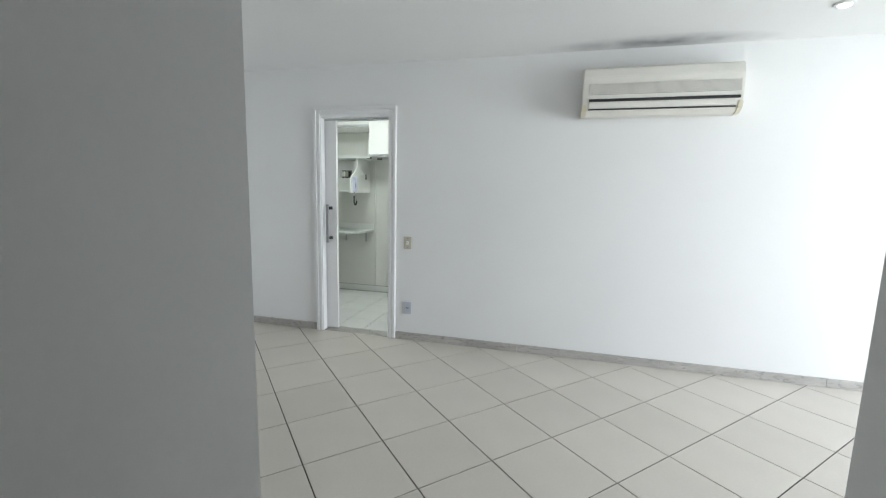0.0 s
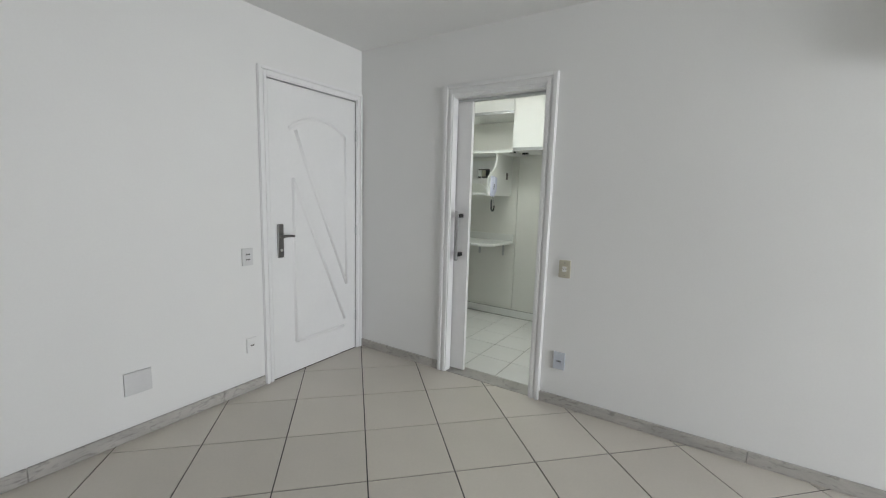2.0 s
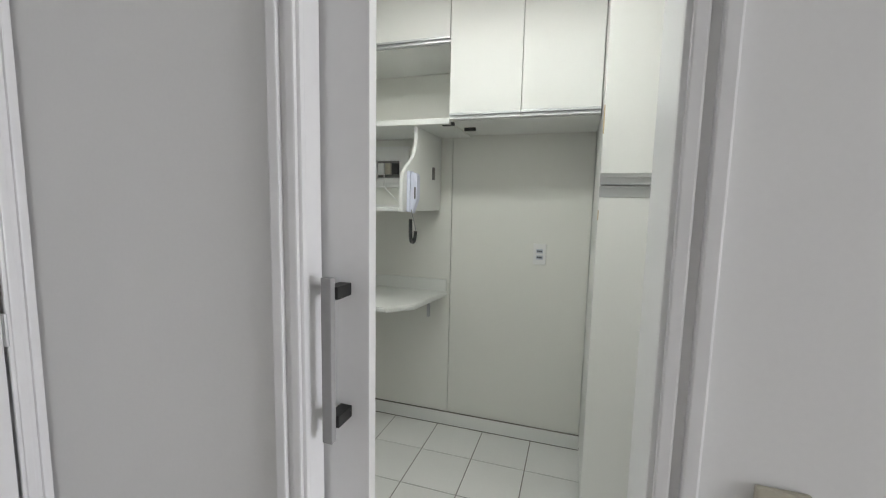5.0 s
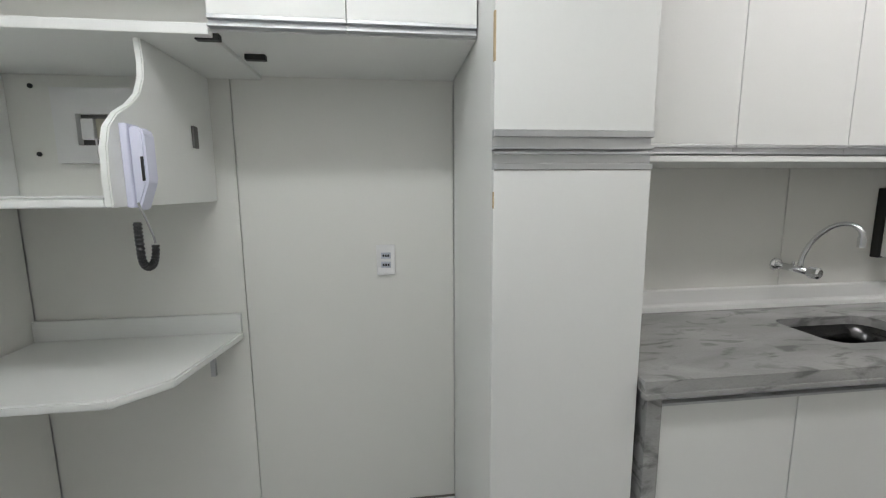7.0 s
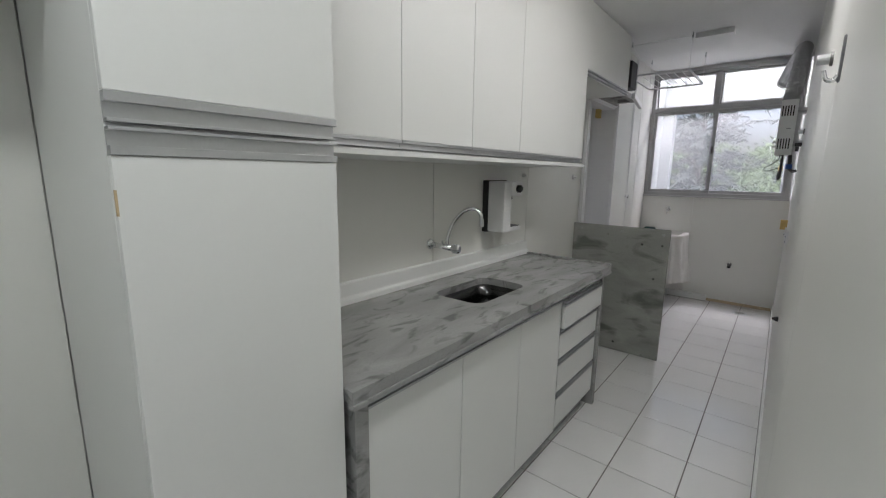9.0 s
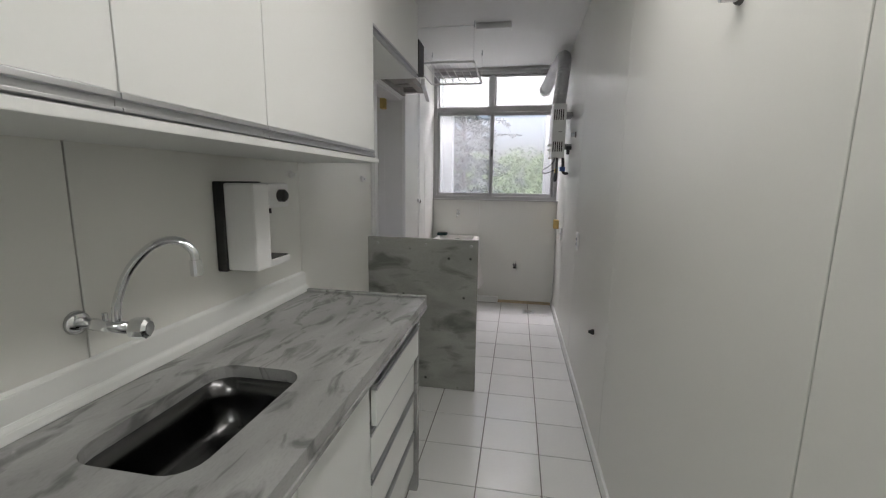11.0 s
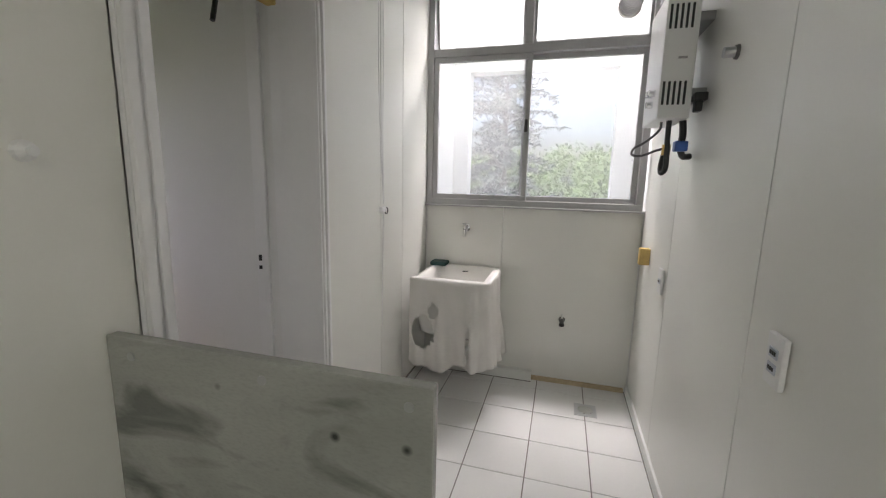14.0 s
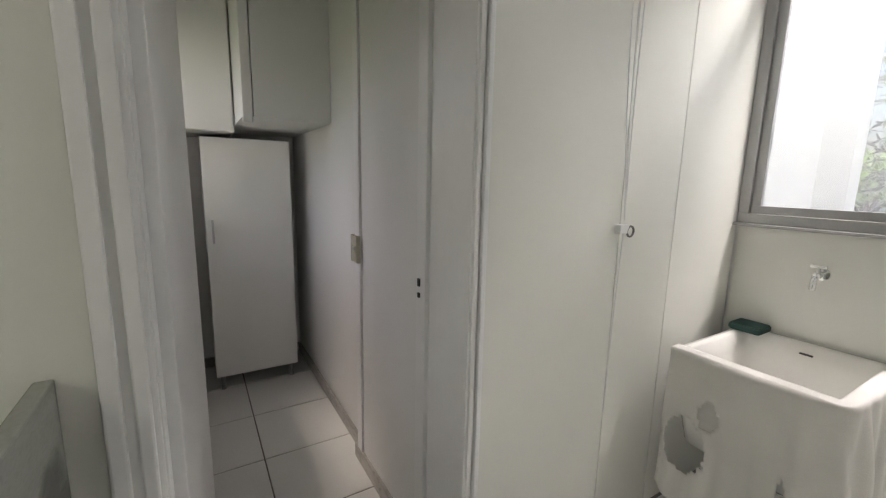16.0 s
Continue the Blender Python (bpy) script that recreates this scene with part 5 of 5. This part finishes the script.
for k, dx in enumerate((-0.035, -0.01, 0.012)):
    part("pull_cord", tube(smooth_line([(6.20 + dx, 1.584, LAUNDRY_H - 0.03), (6.20 + dx * 1.2, 1.584, 2.0), (6.20 + dx * 0.7, 1.584, 1.6), (6.215, 1.584, 1.25)]), 0.0020, 6), WHITE_PLASTIC, rack)
part("pull_cord", tube(smooth_line([(6.215, 1.584, 1.24), (6.205, 1.584, 1.0), (6.20, 1.586, 0.72), (6.20, 1.586, 0.58)]), 0.0022, 6), WHITE_PLASTIC, rack)
ring = [(6.245 + 0.017 * math.cos(a * 0.393), 1.581, 1.212 + 0.017 * math.sin(a * 0.393)) for a in range(17)]
part("pull_ring", tube(ring, 0.0035, 8), DARK_METAL, rack)
part("cord_cleat", boxed(6.19, 6.235, 1.578, 1.599, 1.205, 1.235, 0.003), WHITE_PLASTIC, rack)

# skirting of the laundry and the bared strip
for n_, b in (("skirting_tile", (5.67, 6.99, BACK_C - 0.014, BACK_C, 0.0, 0.075)), ("skirting_tile", (WIN_X - 0.05, WIN_X - 0.002, 0.80, BACK_C - 0.015, 0.0, 0.07))):
    tagged(part(n_, boxed(*b, 0.003), CABINET), "white tile skirting of the laundry", "skirting", "laundry skirting", "structure")
tagged(part("bare_mortar_strip", boxed(WIN_X - 0.018, WIN_X + 0.010, WALL_K + 0.02, 0.80, 0.0, 0.030, 0.004), RUST), "rust-stained bare mortar where skirting is missing", "mortar strip", kind="structure")
tagged(part("skirting_tile", boxed(1.62, 6.98, WALL_K, WALL_K + 0.013, 0.0, 0.07, 0.003), CABINET), "white tile skirting along the kitchen wall", "skirting", "laundry skirting", "structure")
tagged(part("skirting_tile", boxed(0.0, 1.54, BACK_N - 0.014, BACK_N, 0.0, 0.085, 0.003), CABINET), "white tile skirting in the kitchen niche", "skirting", "laundry skirting", "structure")
tagged(part("skirting_tile", boxed(0.0, 0.014, 1.19, BACK_N - 0.015, 0.0, 0.085, 0.003), CABINET), "white tile skirting in the kitchen niche", "skirting", "laundry skirting", "structure")
for b in ((5.639, 5.655, 1.93, 2.545, 0.0, 0.07), (5.639, 5.689, 2.545, 2.562, 0.0, 0.07), (5.671, 5.687, 2.562, 3.99, 0.0, 0.07), (4.31, 5.671, 3.984, 3.999, 0.0, 0.07)):
    tagged(part("skirting_tile", boxed(*b, 0.003), MARBLE_FLOOR), "grey stone skirting of the service room", "skirting", "service room skirting", "structure")

# open dark joints along the skirting tiles
for b in ((0.014, 1.54, BACK_N - 0.0125, BACK_N - 0.001, 0.085, 0.0875), (0.001, 0.0125, 1.19, BACK_N - 0.014, 0.085, 0.0875), (0.014, 1.54, BACK_N - 0.016, BACK_N - 0.013, 0.0, 0.004),
          (1.62, 6.98, WALL_K + 0.0125, WALL_K + 0.0155, 0.0, 0.004), (5.67, 6.95, BACK_C - 0.0165, BACK_C - 0.0135, 0.0, 0.004), (5.67, 6.95, BACK_C - 0.0125, BACK_C - 0.001, 0.075, 0.0775),
          (WIN_X - 0.053, WIN_X - 0.0495, 0.80, BACK_C - 0.015, 0.0, 0.004)):
    tagged(part("skirting_joint", boxed(*b), GROUT_GREY), "dark open joint along the white skirting", "joint", "skirting joints", "structure")

# ---- service room ----
tall = thing("storage_cabinet", (5.36, 3.75, 0), "tall single-door white cabinet on small legs", "cabinet")
part("carcass", boxed(5.084, 5.574, 3.57, 3.95, 0.10, 1.583, 0.002), CABINET, tall)
dd = part("door", boxed(5.084, 5.574, 3.55, 3.568, 0.102, 1.581, 0.002), CABINET, tall)
part("pull", boxed(5.115, 5.127, 3.53, 3.55, 0.96, 1.10, 0.003), ALU, dd)
for x in (5.12, 5.54):
    for y in (3.60, 3.90):
        part("leg", lathe([(0.016, 0), (0.012, 0.01), (0.012, 0.10)], T((x, y, 0)), 12), GREY_PLASTIC, tall)
over = thing("overhead_cabinet", (5.5, 3.4, 1.645), "white overhead cabinet hung on the service room wall", "cabinet")
part("carcass", boxed(5.262, 5.685, 3.02, 3.99, 1.645, 2.498, 0.002), CABINET, over)
part("door", boxed(5.31, 5.685, 3.0, 3.018, 1.647, 2.49, 0.002), CABINET, over)
part("frame_strip", boxed(5.262, 5.306, 2.995, 3.019, 1.62, 2.498, 0.004), CABINET, over)
over2 = thing("overhead_cabinet", (5.08, 3.7, 1.6), "deeper white overhead cabinet by the back wall", "cabinet")
part("carcass", boxed(4.904, 5.258, 3.42, 3.99, 1.605, 2.498, 0.002), CABINET, over2)
part("door", boxed(4.904, 5.25, 3.40, 3.418, 1.607, 2.49, 0.002), CABINET, over2)
sw = plate_x("light_switch", 2.50, 1.055, 0.075, 0.115, CREAM_PLASTIC, "aged cream light switch in the service room", "light switch", face=5.643, sign=-1, slots=1)
tagged(part("loose_wire", tube(smooth_line([(5.47, 1.90, 2.502), (5.49, 1.90, 2.20), (5.485, 1.90, 2.02), (5.463, 1.90, 1.92)]), lambda s: 0.004 + 0.005 * (s > 0.55), 8), BLACK), "black wire end hanging from the ceiling", "wire")
tagged(part("yellow_block", boxed(5.49, 5.55, 1.70, 1.74, 1.985, 2.064, 0.004), YELLOW), "aged yellow block at the doorway head", "block")


# ---- trees beyond the window ----
def tree_pine(x, y, z0, h, rng):
    t = thing("pine_tree", (x, y, z0), "tall hazy feathery conifer with drooping branch tips", "tree")
    part("trunk", tube([(x, y, z0), (x + 0.1, y, z0 + h * 0.5), (x, y + 0.05, z0 + h)], lambda s: 0.24 * (1 - s) + 0.03, 10), BARK, t)
    verts, faces = [], []
    bm = shape()
    levels = 44
    for k in range(levels):
        f = k / (levels - 1)
        reach = min(1.0, (1 - f) / 0.30) ** 0.7 * 2.7 + 0.35
        for b in range(5):
            z = z0 + h * (0.22 + 0.76 * f) + rng.uniform(-0.35, 0.35)
            a = rng.uniform(0, 6.28)
            ln = reach * rng.uniform(0.3, 1.08)
            rise, droop = rng.uniform(0.45, 0.85), rng.uniform(0.35, 0.75)
            d = Vector((math.cos(a), math.sin(a), 0))
            on = lambda s: Vector((x, y, z)) + d * ln * s + Vector((0, 0, ln * (rise * s - droop * s * s)))
            tube([on(s) for s in (0, 0.35, 0.7, 1.0)], lambda s: 0.030 * (1 - s) + 0.007, 5, bm)
            for i in range(5):
                c = on(0.42 + 0.58 * i / 4)
                for q in range(13):
                    u = Vector((rng.gauss(0, 1), rng.gauss(0, 1), rng.gauss(0, 0.55))).normalized()
                    e = c + u * rng.uniform(0.12, 0.46) + Vector((0, 0, rng.uniform(-0.16, 0.03)))
                    g = u.cross(d + Vector((0, 0, 0.3))).normalized() * rng.uniform(0.030, 0.065)
                    base_i = len(verts)
                    verts.extend((c - g, e - g * 0.5, e + g * 0.5, c + g))
                    faces.append((base_i, base_i + 1, base_i + 2, base_i + 3))
    part("limbs", bm, BARK, t)
    me = bpy.data.meshes.new("crown")
    me.from_pydata([tuple(v) for v in verts], [], faces)
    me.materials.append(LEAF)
    crown = new("crown", me)
    attach(crown, t)


def tree_round(x, y, z0, h, r, rng, label):
    t = thing("broadleaf_tree", (x, y, z0), label, "tree", "trees beyond the window")
    bm = tube([(x, y, z0), (x + 0.2, y + 0.1, z0 + h * 0.72)], lambda s: 0.28 - 0.12 * s, 8)
    clumps = []
    for i in range(11):
        a, e = rng.uniform(0, 6.28), rng.uniform(-0.2, 1.0)
        q = Vector((x + 0.75 * r * math.cos(a) * math.cos(e), y + 0.75 * r * math.sin(a) * math.cos(e), z0 + h * 0.86 + 0.5 * r * math.sin(e)))
        clumps.append((q, r * rng.uniform(0.28, 0.5)))
        tube([(x + 0.2, y + 0.1, z0 + h * 0.7), q], lambda s: 0.10 * (1 - s) + 0.02, 5, bm)
    part("trunk", bm, BARK, t)
    verts, faces = [], []
    for q, cr in clumps:
        for i in range(170):
            d = Vector((rng.gauss(0, 1), rng.gauss(0, 1), rng.gauss(0, 0.7))).normalized() * cr * rng.uniform(0.55, 1.08)
            c = q + d
            u = Vector((rng.gauss(0, 1), rng.gauss(0, 1), rng.gauss(0, 1))).normalized()
            v = u.orthogonal().normalized()
            s = rng.uniform(0.10, 0.22)
            n0 = len(verts)
            verts.extend((c - u * s, c + v * s * 0.6, c + u * s, c - v * s * 0.6))
            faces.append((n0, n0 + 1, n0 + 2, n0 + 3))
    me = bpy.data.meshes.new("crown")
    me.from_pydata([tuple(v) for v in verts], [], faces)
    me.materials.append(LEAF_GREEN)
    attach(new("crown", me), t)


rng = random.Random(11)
tree_pine(27.0, 3.8, -9.0, 18.6, rng)
for x, y, h, r in ((26, 8.0, 11.2, 2.6), (30, 12.5, 11.8, 3.0), (31, 6.6, 11.4, 2.8), (33, 3.0, 10.9, 2.9), (29, -1.2, 11.2, 2.6), (36, -3.0, 12.2, 3.2), (40, 9.0, 12.2, 3.4),
                   (42, 0.5, 12.4, 3.4), (44, 15.5, 12.8, 3.6), (46, -9.0, 12.6, 3.6), (27, 16.5, 11.4, 2.8), (52, 5.0, 13.0, 4.0), (54, 22.0, 13.4, 4.0), (38, 20.0, 12.2, 3.4)):
    tree_round(x, y, -9.0, h, r, rng, "bright green leafy tree beyond the window")
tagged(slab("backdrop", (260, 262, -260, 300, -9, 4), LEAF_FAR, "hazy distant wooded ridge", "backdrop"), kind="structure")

# ---- pieces of the setting: skirting, wall boards, tiles ----
def skirting(wall_ob, along, u0, u1, face, sign, step, h=0.07):
    u, k = u0, 0
    while u < u1 - 0.01:
        v = min(u + step, u1)
        n0, n1 = sorted((face, face + sign * 0.016))
        bm = boxed(u, v - 0.0015, n0, n1, 0.0, h, 0.003, 1) if along == "x" else boxed(n0, n1, u, v - 0.0015, 0.0, h, 0.003, 1)
        part("skirting_stone", bm, MARBLE_FLOOR, wall_ob)
        u, k = v, k + 1


skirting(wall_kitchen, "x", 0.0, 0.838, 0.0, -1, 0.8)
skirting(wall_kitchen, "x", 1.678, 6.5, 0.0, -1, 1.15)
skirting(wall_entrance, "y", -3.10, -0.96, 0.0, 1, 0.92)
skirting(wall_near, "x", 0.016, 2.64, -3.10, 1, 1.1)


def boards(wall_ob, along, cuts, z0, z1, face, sign):
    """Laminate boards on a wall with thin open joints."""
    for u, v in zip(cuts, cuts[1:]):
        n0, n1 = sorted((face, face - sign * 0.012))
        bm = boxed(u + 0.0019, v - 0.0019, n0, n1, z0, z1, 0.0012, 1) if along == "x" else boxed(n0, n1, u + 0.0019, v - 0.0019, z0, z1, 0.0012, 1)
        part("board", bm, LAMINATE, wall_ob)


boards(wall_kitchen, "x", (1.62, 2.86, 4.16, 5.41, 6.29, 6.985), 0.0, LAUNDRY_H, WALL_K, 1)
boards(wall_kitchen, "x", (0.0, 0.82), 2.0, KITCHEN_H, WALL_K, 1)
boards(wall_back, "x", (0.0, 0.735, 1.54), 0.0, KITCHEN_H, BACK_N, -1)
boards(wall_back, "x", (1.95, 2.947, 3.93, 4.878), 0.0, LAUNDRY_H, BACK_C, -1)
boards(wall_back, "x", (5.665, 6.215, 6.525, 6.99), 0.0, LAUNDRY_H, BACK_C, -1)
boards(wall_back, "x", (4.878, 5.665), 2.165, LAUNDRY_H, BACK_C, -1)
boards(wall_service, "y", (1.185, 1.305, BACK_N), 0.0, KITCHEN_H, 0.0, 1)
boards(wall_window, "y", (WALL_K + 0.002, 1.05, BACK_C - 0.002), 0.0, 1.215, WIN_X, -1)


def tiles(floor_ob, polys, mat, top, gap_depth=0.003):
    """One object a tile; tiles of one outline share a mesh."""
    meshes = {}
    for poly in polys:
        cx, cy = sum(p[0] for p in poly) / len(poly), sum(p[1] for p in poly) / len(poly)
        key = tuple((round(p[0] - cx, 3), round(p[1] - cy, 3)) for p in poly)
        if key not in meshes:
            bm = prism([(p[0], p[1]) for p in key], 0.008, T((0, 0, -0.008)))
            bmesh.ops.bevel(bm, geom=[e for e in bm.edges if all(v.co.z > -0.001 for v in e.verts)], offset=0.0015, segments=1, affect="EDGES")
            bmesh.ops.recalc_face_normals(bm, faces=bm.faces)
            me = bpy.data.meshes.new("tile")
            bm.to_mesh(me)
            bm.free()
            me.materials.append(mat)
            meshes[key] = me
        ob = new("tile", meshes[key])
        ob.location = (cx, cy, top)
        attach(ob, floor_ob)


def diagonal(x0, x1, y0, y1, hx, hy, ox, oy, gap):
    out = []
    for i in range(-40, 41):
        for j in range(-40, 41):
            cx, cy = ox + (i + j) * hx, oy + (i - j) * hy
            if x0 - hx < cx < x1 + hx and y0 - hy < cy < y1 + hy:
                a, b = hx - gap, hy - gap
                p = clip([(cx - a, cy), (cx, cy - b), (cx + a, cy), (cx, cy + b)], x0, x1, y0, y1)
                if len(p) > 2 and size_of(p) > 0.0004:
                    out.append(p)
    return out


def square(x0, x1, y0, y1, sx, sy, ox, oy, gap):
    out = []
    for i in range(math.floor((x0 - ox) / sx), math.ceil((x1 - ox) / sx)):
        for j in range(math.floor((y0 - oy) / sy), math.ceil((y1 - oy) / sy)):
            cx, cy = ox + i * sx, oy + j * sy
            p = clip([(cx + gap, cy + gap), (cx + sx - gap, cy + gap), (cx + sx - gap, cy + sy - gap), (cx + gap, cy + sy - gap)], x0, x1, y0, y1)
            if len(p) > 2 and size_of(p) > 0.0004:
                out.append(p)
    return out


tiles(floor_living, diagonal(0.0, 6.5, -3.10, 0.0, 0.3075, 0.306, 1.28 + 0.3075, -0.66, 0.0042), TILE_LIVING, 0.0)
tiles(floor_living, diagonal(2.64, 3.685, -5.3, -3.10, 0.3075, 0.306, 1.28 + 0.3075, -0.66, 0.0042), TILE_LIVING, 0.0)
tiles(floor_kitchen, square(0.0, 6.99, 0.145, 1.665, 0.2945, 0.303, 3.622, 0.455, 0.0022), TILE_KITCHEN, 0.0)
tiles(floor_kitchen, square(4.31, 5.735, 1.668, 3.99, 0.43, 0.43, 5.246, 2.745, 0.0035), TILE_KITCHEN, 0.0)
